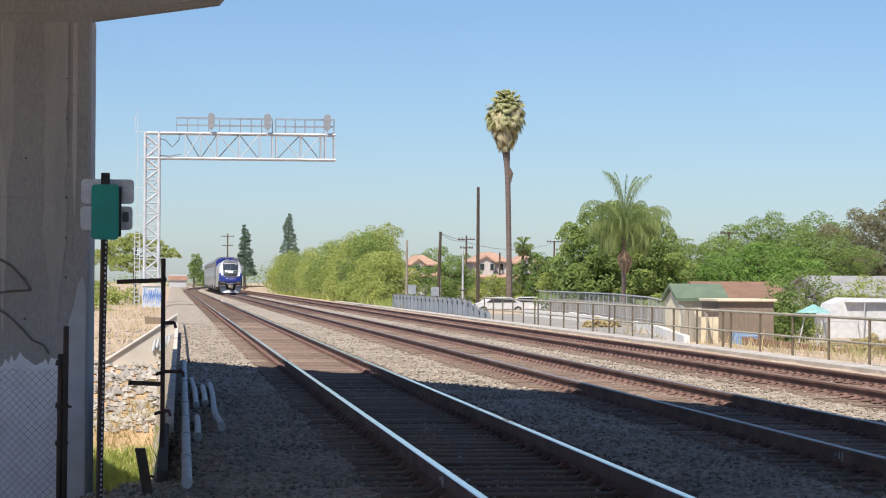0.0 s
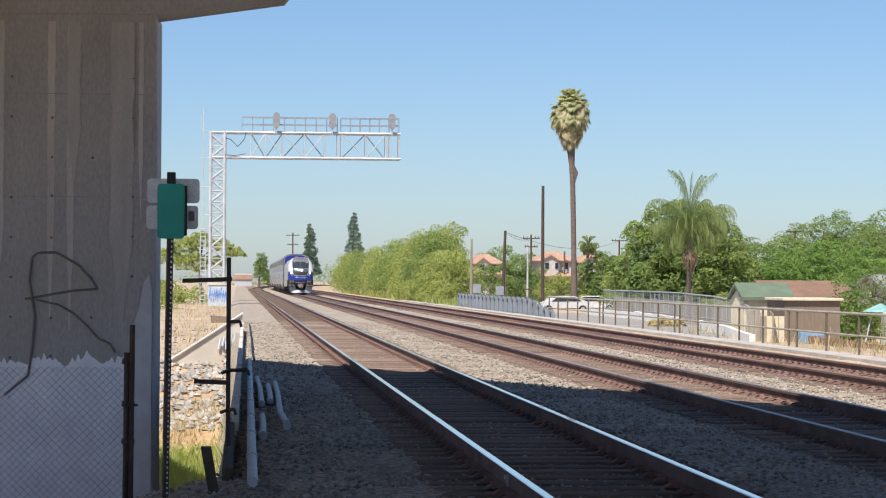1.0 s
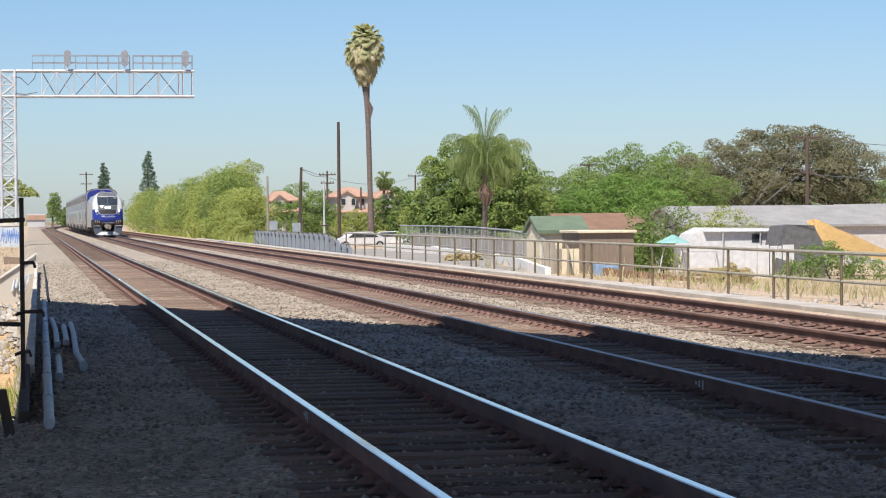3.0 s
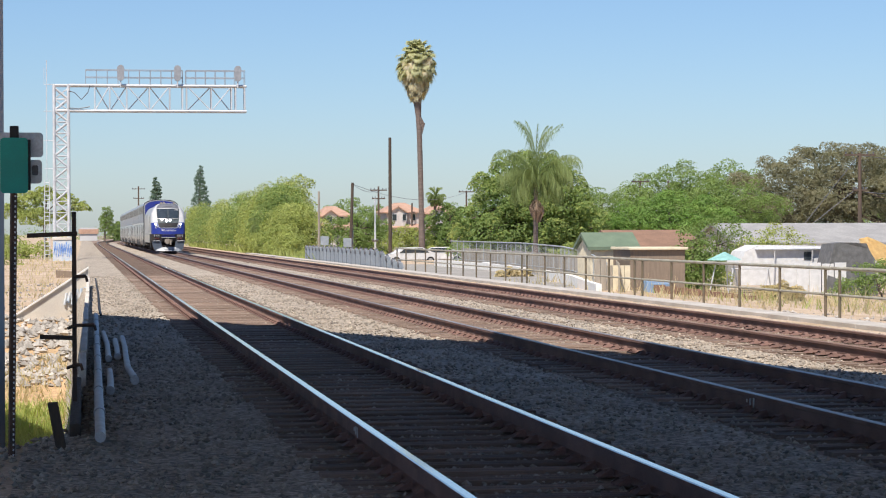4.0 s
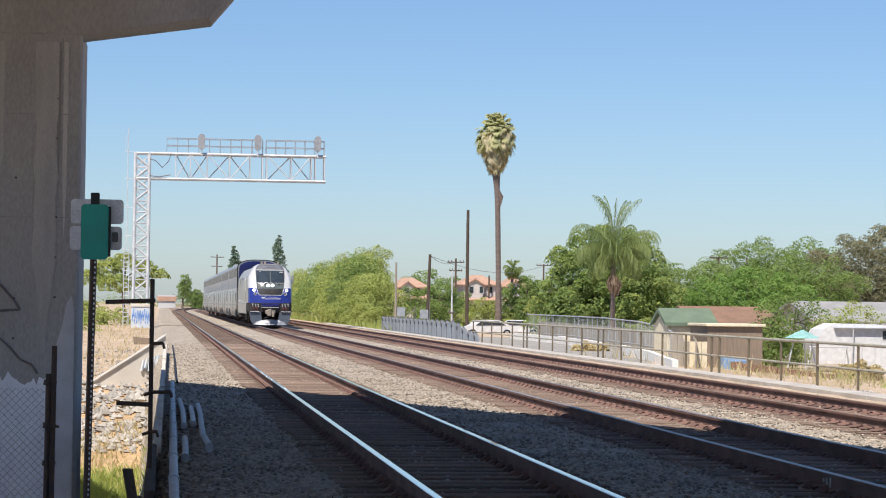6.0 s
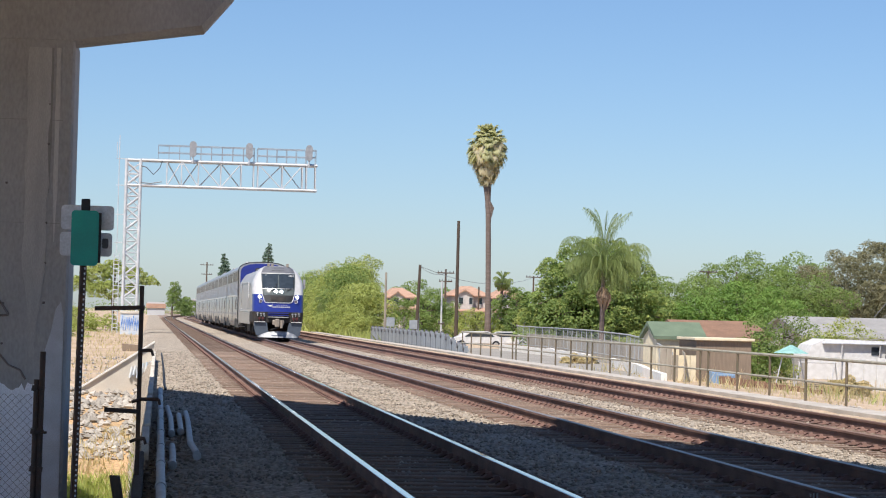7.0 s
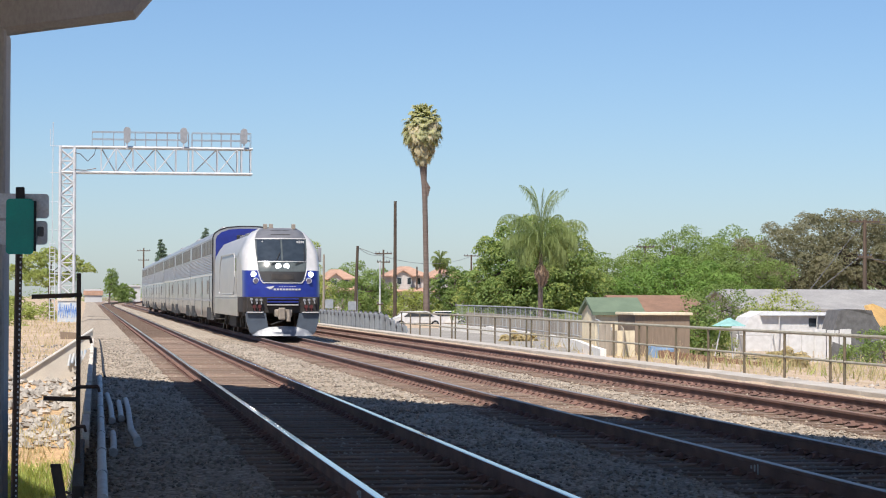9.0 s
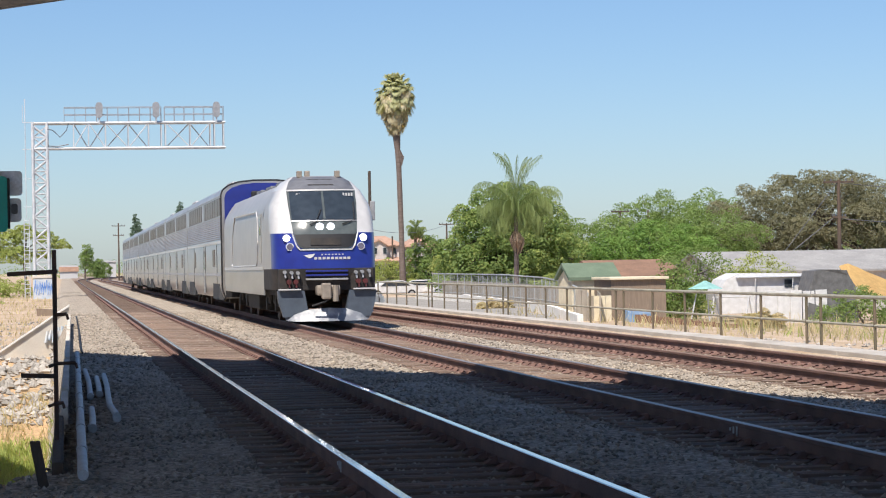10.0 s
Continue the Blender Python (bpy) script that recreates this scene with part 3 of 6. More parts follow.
def build_headwall():
    w = tagged(thing("headwall"), "concrete channel headwall along the edge of the ballast", "retaining wall", kind="structure")
    rnd = random.Random(9)
    # near stretch, darker than the panels beyond it
    bm = bmesh.new()
    box(bm, -0.13, 19.9, -3.6, -0.03, 26.4, -0.10, 0.02)
    part("timber_edge", bm, M["dark_wood"], w, "dark edging")
    y = 26.5
    while y < 74:
        l = rnd.uniform(3.2, 4.2)
        bm = bmesh.new()
        x = -0.005 + 0.0036 * (y - 24)
        h = -0.02 + rnd.uniform(-0.02, 0.03) + 0.0022 * (y - 20)
        box(bm, x - 0.07, y, -3.8, x + 0.02, y + l - 0.03, h, 0.012)
        part("panel", bm, M["pale_concrete"], w)
        y += l
    # wing wall falling away from the track, with a pale coping
    bm = bmesh.new()
    ring(bm, [[(0.15, 75.0, -3), (0.15, 75.4, -3), (0.15, 75.4, 0.42), (0.15, 75.0, 0.42)], [(-2.3, 74.6, -3.2), (-2.3, 75.0, -3.2), (-2.3, 75.0, -1.18), (-2.3, 74.6, -1.18)]])
    part("wing_wall", bm, M["pale_concrete"], w)
    bm = bmesh.new()
    vs = ring(bm, [[(0.16, 74.93, 0.42), (0.16, 75.47, 0.42), (0.16, 75.47, 0.48), (0.16, 74.93, 0.48)], [(-2.4, 74.5, -1.24), (-2.4, 75.07, -1.24), (-2.4, 75.07, -1.18), (-2.4, 74.5, -1.18)]])
    bm.faces.new(vs[0]), bm.faces.new(vs[1][::-1])
    part("coping", bm, M["wall_white"], w, "pale coping")
    for i in range(7):
        x = -0.62 + 0.12 * i
        bm = bmesh.new()
        rod(bm, (x, 74.78 + 0.03, -0.75 + 0.1 * (i % 2)), (x + 0.07, 74.83, -0.38 + 0.04 * i), 0.045, seg=5)
        rod(bm, (x + 0.07, 74.83, -0.38 + 0.04 * i), (x + 0.13, 74.83, -0.7), 0.03, seg=5)
        part("graffiti_mark", bm, M["graffiti_pale"], w, "faded blue graffiti")


build_headwall()


def build_pipes():
    p = thing("conduit_pipe", (0, 0, 0), "long grey-white plastic conduit pipe lying along the ballast", "pipe")
    ys = [18.9, 21.6, 24.7, 27.8, 31.0, 34.2, 37.4, 40.6, 43.8, 47.0]
    for a, b in zip(ys, ys[1:]):
        bm = bmesh.new()
        xa, xb = 0.13 + 0.004 * (a - 19), 0.13 + 0.004 * (b - 19)
        rod(bm, (xa, a, -0.13), (xb, b - 0.03, -0.125), 0.046, seg=12)
        rod(bm, (xb - 0.001, b - 0.25, -0.125), (xb, b + 0.05, -0.125), 0.055, seg=12)
        part("pipe_length", bm, M["pvc"], p, smooth=True)
    for pts in (((0.33, 39.5), (0.35, 35.5), (0.33, 31.1)), ((0.49, 36.7), (0.48, 34.0), (0.46, 31.6)), ((0.62, 37.6), (0.60, 34.0), (0.56, 30.6), (0.54, 28.6), (0.58, 26.4)), ((0.31, 28.4), (0.30, 26.5), (0.28, 24.8))):
        q = thing("pipe_offcut", (0, 0, 0), "grey-white plastic pipe offcut lying on shaded ballast", "pipe", "pipe offcuts on the ballast")
        bm = bmesh.new()
        for i, (a, b) in enumerate(zip(pts, pts[1:])):
            rod(bm, (a[0], a[1], -0.155 + 0.01 * i), (b[0], b[1] - 0.02, -0.15 + 0.01 * i), 0.040, seg=10)
        rod(bm, (pts[-1][0], pts[-1][1] + 0.3, -0.15), (pts[-1][0], pts[-1][1], -0.15), 0.05, seg=10)
        part("pipe_length", bm, M["pvc"], q, smooth=True)
    c = thing("black_cable", (0, 0, 0), "thin black cable lying on sunlit ballast", "cable")
    bm = bmesh.new()
    pts = [(0.35, 47.8), (0.34, 52), (0.37, 57.9), (0.40, 66), (0.42, 76), (0.44, 87)]
    tube(bm, [(*p, -0.14) for p in pts], 0.025)
    part("cable_run", bm, M["black"], c)


build_pipes()


def rocks(name, label, n, area, size, mat, seed, lift=0.3, sharp=0.25):
    """Loose broken stones on the ground, as one mesh."""
    r = np.random.RandomState(seed)
    base = np.array([(1, 0, 0), (-1, 0, 0), (0, 1, 0), (0, -1, 0), (0, 0, 1), (0, 0, -1)], float)
    tri = np.array([(0, 2, 4), (2, 1, 4), (1, 3, 4), (3, 0, 4), (2, 0, 5), (1, 2, 5), (3, 1, 5), (0, 3, 5)])
    x, y = r.uniform(area[0], area[2], n), area[1] + (area[3] - area[1]) * r.uniform(0, 1, n) ** (1.0 if area[3] - area[1] < 25 else 1.35)
    s = size * r.uniform(0.5, 1.25, n)
    z = np.array([ground_z(a, b) for a, b in zip(x, y)])
    v = np.repeat(base[None], n, 0) * r.uniform(0.6, 1.15, (n, 6, 1)) + r.uniform(-sharp, sharp, (n, 6, 3))
    v *= s[:, None, None] * np.array([1, 1, 0.7])
    a = r.uniform(0, 6.28, n)
    c, d = np.cos(a)[:, None], np.sin(a)[:, None]
    out = np.stack([v[..., 0] * c - v[..., 1] * d + x[:, None], v[..., 0] * d + v[..., 1] * c + y[:, None], v[..., 2] + z[:, None] + lift * s[:, None]], -1)
    faces = (tri[None] + 6 * np.arange(n)[:, None, None]).reshape(-1, 3)
    ob = mesh_object(name, out.reshape(-1, 3).tolist(), faces.tolist(), mat)
    return tagged(ob, label, "stones", kind="stuff")


rocks("ballast_stones", "loose crushed grey-brown ballast stones", 26000, (-0.9, 10.5, 10.2, 36), 0.030, M["stone"], 3)
rocks("ballast_stones", "loose crushed grey-brown ballast stones between sunlit tracks", 24000, (0.2, 34, 13.4, 95), 0.034, M["stone"], 4)
rocks("riprap_rocks", "pale broken riprap rocks on the channel bank", 1500, (-7.5, 63.5, -0.3, 75), 0.17, M["rock"], 6, 0.2)
rocks("riprap_rocks", "pale scattered rocks on the dry bank", 260, (-7, 78, -0.6, 110), 0.10, M["rock"], 7, 0.2)
rocks("sand_stones", "pale stones on the sandy ground behind the railing", 500, (15.8, 30, 22, 60), 0.07, M["rock"], 8, 0.2)


# ---- signal gantry ----
def build_gantry():
    Y = 163.3
    s = thing("signal_gantry", (0, 0, 0), "galvanised lattice signal gantry cantilevered over the tracks", "signal gantry")
    x0, x1, y0, y1 = -2.02, -1.02, Y - 0.5, Y + 0.5
    bm = bmesh.new()
    for x in (x0, x1):
        for y in (y0, y1):
            rod(bm, (x, y, 1.3), (x, y, 12.2), 0.112, seg=8)
    part("mast_leg", bm, M["steel"], s)
    bm = bmesh.new()
    n = 13
    for i in range(n):
        a, b = 1.45 + i * 10.5 / n, 1.45 + (i + 1) * 10.5 / n
        for y in (y0, y1):
            p, q = ((x0, x1) if i % 2 else (x1, x0))
            rod(bm, (p, y, a), (q, y, b), 0.066, seg=6)
            rod(bm, (q, y, a), (p, y, b), 0.026, seg=6)
            rod(bm, (x0, y, a), (x1, y, a), 0.035, seg=6)
        for x in (x0, x1):
            p, q = ((y0, y1) if i % 2 else (y1, y0))
            rod(bm, (x, p, a), (x, q, b), 0.045, seg=6)
    part("mast_lattice", bm, M["steel"], s)
    bm = bmesh.new()
    for z in (10.32, 12.12):
        for y in (y0, y1):
            rod(bm, (-2.1, y, z), (11.62, y, z), 0.085, seg=8)
    part("arm_chord", bm, M["steel"], s)
    xs = [-1.02, 0.85, 1.9, 3.1, 4.7, 6.15, 7.05, 7.35, 9.1, 10.55, 10.85, 11.5]
    for x in xs:
        bm = bmesh.new()
        for y in (y0, y1):
            rod(bm, (x, y, 10.32), (x, y, 12.12), 0.045, seg=6)
        for z in (10.32, 12.12):
            rod(bm, (x, y0, z), (x, y1, z), 0.04, seg=6)
        part("arm_frame", bm, M["steel"], s)
    for a, b, up in ((0.85, 1.9, 1), (3.1, 4.7, 0), (4.7, 6.15, 1), (7.35, 9.1, 0), (9.1, 10.55, 1), (1.9, 3.1, 0)):
        for y, f in ((y0, up), (y1, 1 - up)):
            bm = bmesh.new()
            rod(bm, (a, y, 10.32 if f else 12.12), (b, y, 12.12 if f else 10.32), 0.04, seg=6)
            part("arm_brace", bm, M["steel"], s)
    bm = bmesh.new()
    box(bm, -1.0, y0 + 0.06, 12.2, 11.5, y1 - 0.06, 12.235)
    part("walkway", bm, M["steel"], s)
    for a, b in ((0.2, 7.05), (7.3, 11.5)):
        bm = bmesh.new()
        for y in (y0, y1):
            for z in (12.72, 13.24):
                rod(bm, (a, y, z), (b, y, z), 0.027, seg=6)
            k = 9 if b < 8 else 6
            for i in range(k + 1):
                x = a + (b - a) * i / k
                rod(bm, (x, y, 12.2), (x, y, 13.24), 0.022, seg=6)
        part("handrail", bm, M["mid_steel"], s)
    for x in (2.66, 6.68, 10.98):
        bm = bmesh.new()
        pts = [(x + 0.25 * math.cos(radians(a)), 13.0 + (0.25 * math.sin(radians(a)) + (0.32 if math.sin(radians(a)) >= 0 else -0.32))) for a in range(0, 360, 20)]
        extrude_poly(bm, pts, "y", y0 - 0.35, y0 - 0.31)
        h = part("signal_head", bm, M["mid_steel"], s, "grey oval signal back plate")
        bm = bmesh.new()
        for z in (12.72, 12.98, 13.24):
            rod(bm, (x, y0 - 0.31, z), (x, y0 + 0.05, z), 0.13, seg=12)
        part("lamp_housing", bm, M["grey_paint"], h)
        bm = bmesh.new()
        rod(bm, (x, y0 - 0.25, 12.0), (x, y0 - 0.25, 12.7), 0.05)
        part("mount", bm, M["steel"], h)
    bm = bmesh.new()
    for x in (-2.72, -2.36):
        rod(bm, (x, Y - 0.3, -0.3), (x, Y - 0.3, 5.4), 0.035, seg=6)
    for i in range(18):
        rod(bm, (-2.72, Y - 0.3, 0.1 + i * 0.3), (-2.36, Y - 0.3, 0.1 + i * 0.3), 0.028, seg=6)
    part("ladder", bm, M["steel"], s)
    bm = bmesh.new()
    rod(bm, (-2.55, Y, 5.4), (-2.55, Y, 13.9), 0.03, seg=6)
    rod(bm, (-2.72, Y, 12.2), (-2.72, Y, 13.4), 0.02, seg=6)
    for z in (6.2, 8.2, 10.3, 12.2):
        rod(bm, (-2.75, Y, z), (-1.95, Y, z), 0.025, seg=6)
    part("conduit", bm, M["steel"], s)
    for pts in (((-0.98, 11.7), (-0.6, 11.6), (-0.1, 11.1), (0.35, 11.6), (0.5, 12.1)), ((-0.98, 10.5), (-0.3, 10.45), (0.5, 10.6))):
        bm = bmesh.new()
        tube(bm, [(p[0], y0 - 0.1, p[1]) for p in pts], 0.04)
        part("cable", bm, M["grey_paint"], s)
    bm = bmesh.new()
    box(bm, -2.2, Y - 0.65, 1.12, -0.6, Y + 0.65, 1.32, 0.03)
    part("base_plate", bm, M["pale_concrete"], s)
    bm = bmesh.new()
    box(bm, -2.15, Y - 0.6, -0.6, -0.68, Y + 0.6, 1.12, 0.04)
    f = part("foundation", bm, M["graffiti_pale"], s, "concrete footing covered in blue graffiti")
    r = random.Random(2)
    for i in range(9):
        x = -2.08 + i * 0.155
        bm = bmesh.new()
        knee = r.uniform(0.7, 1.0)
        rod(bm, (x, Y - 0.61, r.uniform(-0.15, 0.2)), (x + 0.1, Y - 0.61, knee), 0.035, seg=5)
        rod(bm, (x + 0.1, Y - 0.61, knee), (x + 0.16, Y - 0.61, r.uniform(-0.1, 0.4)), 0.03, seg=5)
        part("graffiti_mark", bm, M["graffiti_blue"], f, "blue graffiti stroke")
    b = thing("dark_graffiti_block", (0, 0, 0), "weathered dark block with graffiti on the dry bank", "concrete block")
    bm = bmesh.new()
    extrude_poly(bm, [(-1.35, -1.6), (-0.75, -1.6), (-0.42, -0.42), (-1.45, -0.35)], "y", 120.0, 121.0)
    part("block", bm, M["brown_wall"], b)


build_gantry()

# ---- train ----
SPEED, FRONT_END = 21.9, 61.6
CARS = []


def wheelset(bm, y, r=0.5):
    for x in (-0.75, 0.75):
        rod(bm, (x - 0.065, y, r), (x + 0.065, y, r), r, seg=20)
        rod(bm, (x - 0.09 * (1 if x > 0 else -1), y, r), (x - 0.05 * (1 if x > 0 else -1), y, r), r + 0.03, seg=20)
    rod(bm, (-0.75, y, r), (0.75, y, r), 0.09)


def bogie(parent, y, half=1.35):
    bm = bmesh.new()
    for x in (-1.05, 1.05):
        extrude_poly(bm, [(y - half - 0.55, 0.62), (y - half - 0.3, 0.82), (y + half + 0.3, 0.82), (y + half + 0.55, 0.62), (y + half + 0.3, 0.45), (y + 0.6, 0.55), (y - 0.6, 0.55), (y - half - 0.3, 0.45)], "x", x - 0.1, x + 0.1)
        for d in (-half, half):
            box(bm, x - 0.14, y + d - 0.22, 0.32, x + 0.14, y + d + 0.22, 0.68, 0.03)
            rod(bm, (x, y + d * 0.55, 0.6), (x, y + d * 0.55, 0.98), 0.12, seg=10)
        rod(bm, (x * 1.12, y - 0.3, 0.45), (x * 1.12, y - 0.3, 1.0), 0.05)
        rod(bm, (x * 1.12, y + 0.35, 0.6), (x * 1.12, y - 0.5, 0.9), 0.045)
    box(bm, -1.0, y - 0.3, 0.5, 1.0, y + 0.3, 0.8)
    f = part("bogie_frame", bm, M["underframe"], parent, "dark bogie frame")
    for d in (-half, half):
        bm = bmesh.new()
        wheelset(bm, y + d)
        part("wheelset", bm, M["dark_steel"], f)


LEVELS = [(0.95, 0.02, 1.24), (1.52, -0.06, 1.27), (2.05, 0.0, 1.27), (2.50, 0.12, 1.25), (2.90, 0.34, 1.20), (3.30, 0.62, 1.13), (3.72, 0.95, 1.02), (3.95, 1.25, 0.90), (4.12, 1.75, 0.72)]
LENGTH = 18.3


def side_x(z):
    return float(np.interp(z, [0.9, 3.0, 3.3, 3.72, 3.95, 4.12], [1.50, 1.50, 1.45, 1.22, 1.0, 0.72]))


def nose_grid(y_shift=0.0):
    """Rows by height; columns from the left flank over the front to the right flank."""
    rows = []
    for z, yf, hw in LEVELS:
        s = side_x(z)
        row = [(-s, 2.6, z), (-s * 0.97, 1.0 + yf, z)]
        s *= 0.97
        a, b, e = Vector((-s, 1.0 + yf, z)), Vector((-(s * 0.92 + hw * 0.08), yf + 0.36, z)), Vector((-hw * 0.93, yf + 0.30, z))
        for i in range(1, 7):
            u = i / 7
            row.append(tuple(a * (1 - u) ** 2 + b * 2 * u * (1 - u) + e * u ** 2))
        half = list(row)
        for k in range(-4, 5):
            u = k / 4
            row.append((hw * 0.93 * u, yf + 0.30 * abs(u) ** 2.6, z))
        row += [(-p[0], p[1], p[2]) for p in reversed(half)]
        rows.append(row)
    return rows


def front_y(x, z):
    """The front's y at a place of the nose."""
    zs = [l[0] for l in LEVELS]
    yf, hw = float(np.interp(z, zs, [l[1] for l in LEVELS])), float(np.interp(z, zs, [l[2] for l in LEVELS]))
    return yf + 0.30 * min(1.0, abs(x) / (hw * 0.93)) ** 2.6


def front_patch(name, outline, mat, parent, out=0.02, label="", n=8):
    """A panel on the nose: rows of (z, x left, x right), a little proud."""
    bm = bmesh.new()
    rows = []
    for z, a, b in outline:
        rows.append([bm.verts.new((a + (b - a) * i / n, front_y(a + (b - a) * i / n, z) - out, z)) for i in range(n + 1)])
    for p, q in zip(rows, rows[1:]):
        for i in range(n):
            bm.faces.new((p[i], p[i + 1], q[i + 1], q[i]))
    r = bmesh.ops.extrude_face_region(bm, geom=list(bm.faces))
    for v in [g for g in r["geom"] if isinstance(g, bmesh.types.BMVert)]:
        v.co.y += 0.05
    return part(name, bm, M[mat], parent, label, smooth=True)


def build_locomotive():
    t = thing("locomotive", (TRACKS[1], FRONT_END, 0), "silver, white and blue diesel passenger locomotive with lit headlights", "locomotive")
    rows = nose_grid()
    def shell(name, a, b, cols, mat, label=""):
        bm = bmesh.new()
        ring(bm, [rows[i][cols[0]:cols[1]] for i in range(a, b + 1)], close=False)
        return part(name, bm, M[mat], t, label, smooth=True)
    n = len(rows[0])
    nose = shell("nose", 1, 3, (2, n - 2), "blue", "glossy deep blue lower nose")
    shell("cab", 3, 6, (1, n - 1), "white", "white cab shell")
    shell("cab_side", 1, 3, (0, 3), "silver")
    shell("cab_side", 1, 3, (n - 3, n), "silver")
    shell("cab_side", 3, 6, (0, 2), "silver")
    shell("cab_side", 3, 6, (n - 2, n), "silver")
    shell("nose_skirt", 0, 1, (0, n), "underframe")
    cap = shell("cab_roof", 6, 8, (0, n), "white")
    front_patch("roof_visor", [(3.73, -0.95, 0.95), (3.95, -0.86, 0.86), (4.11, -0.68, 0.68)], "grey_paint", cap, 0.015, "dark grey visor panel")
    front_patch("visor_recess", [(3.84, -0.36, 0.36), (4.02, -0.36, 0.36)], "underframe", cap, 0.03, "dark recessed visor plate")
    # the dark window mask with two panes and a grille below
    mask = front_patch("window_mask", [(2.06, -0.62, 0.62), (2.12, -0.74, 0.74), (2.30, -0.82, 0.82), (2.50, -0.88, 0.88), (2.84, -0.92, 0.92), (3.30, -0.955, 0.955), (3.70, -0.96, 0.96)], "mask", t, 0.018, "dark grey mask round the windscreen")
    for sgn in (-1, 1):
        a, b = sorted((sgn * 0.03, sgn * 0.90))
        front_patch("windscreen", [(2.86, a * 0.98, b * 0.98), (3.12, a, b), (3.4, a, b), (3.67, a, b)], "glass", mask, 0.035, "dark reflective windscreen pane")
    front_patch("sill", [(2.82, -0.90, 0.90), (2.85, -0.90, 0.90)], "silver", mask, 0.04)
    front_patch("sill", [(3.68, -0.93, 0.93), (3.70, -0.93, 0.93)], "silver", mask, 0.04)
    front_patch("grille", [(2.09, -0.62, 0.62), (2.16, -0.74, 0.74), (2.30, -0.80, 0.80), (2.46, -0.85, 0.85)], "black", mask, 0.03, "black air grille")
    front_patch("grille_plate", [(2.16, -0.42, 0.42), (2.36, -0.42, 0.42)], "underframe", mask, 0.05, "plain dark grey plate")
    for z, a, b in ((2.04, -0.72, 0.72),):
        front_patch("trim_line", [(z - 0.02, a, b), (z + 0.012, a, b)], "white", nose, 0.026)
    for sgn in (-1, 1):
        bm = bmesh.new()
        pts = [(0.72 * sgn, 2.04), (0.80 * sgn, 2.14), (0.91 * sgn, 2.50)]
        for p, q in zip(pts, pts[1:]):
            rod(bm, (p[0], front_y(p[0], p[1]) - 0.02, p[1]), (q[0], front_y(q[0], q[1]) - 0.02, q[1]), 0.02)
        part("trim_line", bm, M["white"], nose)
    # wipers
    for x0, z0, x1, z1 in ((-0.42, 2.72, -0.20, 2.82), (0.48, 2.74, 0.76, 2.82), (0.84, 2.86, 0.86, 3.36), (-0.20, 2.90, -0.08, 3.15)):
        bm = bmesh.new()
        rod(bm, (x0, front_y(x0, z0) - 0.07, z0), (x1, front_y(x1, z1) - 0.06, z1), 0.016, seg=6)
        part("wiper", bm, M["black"], mask)
    # lights
    for x, z, m, r in ((-0.15, 2.66, "lamp", 0.095), (0.15, 2.66, "lamp", 0.095), (1.06, 2.36, "lamp", 0.085), (-1.06, 2.36, "lamp", 0.085), (0.98, 2.12, "lamp_off", 0.085), (-0.98, 2.12, "lamp_off", 0.085)):
        y = front_y(x, z)
        bm = bmesh.new()
        rod(bm, (x, y + 0.05, z), (x, y - 0.045, z), r + 0.025, seg=18)
        h = part("headlight" if m == "lamp" else "marker_light", bm, M["plate"], t, "round lamp in a metal ring")
        bm = bmesh.new()
        rod(bm, (x, y - 0.03, z), (x, y - 0.055, z), r, seg=18)
        part("lens", bm, M[m], h)
    # plain bars for lettering, a slanted shape for the emblem
    bm = bmesh.new()
    bm.faces.new([bm.verts.new((x, front_y(x, z) - 0.012, z)) for x, z in ((-0.62, 1.88), (-0.30, 1.93), (-0.38, 1.83), (-0.48, 1.80))])
    part("emblem", bm, M["white"], nose)
    for i in range(9):
        x = -0.34 + i * 0.115
        bm = bmesh.new()
        box(bm, x, front_y(x, 1.8) - 0.012, 1.765, x + 0.08, front_y(x, 1.8) + 0.02, 1.83)
        part("lettering_bar", bm, M["white"], nose)
    for i in range(7):
        x = -0.14 + i * 0.095
        bm = bmesh.new()
        box(bm, x, front_y(x, 1.9) - 0.008, 1.885, x + 0.045, front_y(x, 1.9) + 0.02, 1.915)
        part("lettering_bar", bm, M["white"], nose)
    for x in (-0.72, 0.58):
        bm = bmesh.new()
        for i in range(4):
            box(bm, x + i * 0.075, front_y(x, 3.58) - 0.055, 3.53, x + 0.05 + i * 0.075, front_y(x, 3.58) - 0.045, 3.61)
        part("number_bar", bm, M["white"], mask)
    # beam, steps, coupler and plough
    bm = bmesh.new()
    box(bm, -1.3, 0.05, 0.92, 1.3, 0.6, 1.52, 0.03)
    part("end_beam", bm, M["underframe"], t)
    for z in (1.20, 1.31, 1.42):
        bm = bmesh.new()
        box(bm, -0.58, -0.10, z, 0.58, 0.06, z + 0.05, 0.01)
        part("step", bm, M["blue"] if z > 1.25 else M["silver"], t)
    for sgn in (-1, 1):
        for x, z, m, lab in ((0.80, 1.40, "mid_steel", "grey round air cock"), (0.97, 1.41, "mid_steel", "grey round air cock"), (1.16, 1.43, "mid_steel", ""), (0.86, 1.16, "red", "dark red socket cover"), (1.05, 1.16, "red", "dark red socket cover")):
            bm = bmesh.new()
            rod(bm, (sgn * x, 0.12, z), (sgn * x, -0.12, z), 0.07 if m == "red" else 0.05, seg=12)
            rod(bm, (sgn * x, -0.06, z), (sgn * x + 0.02, -0.10, z - 0.16), 0.028)
            part("socket" if m == "red" else "air_cock", bm, M[m], t, lab)
        bm = bmesh.new()
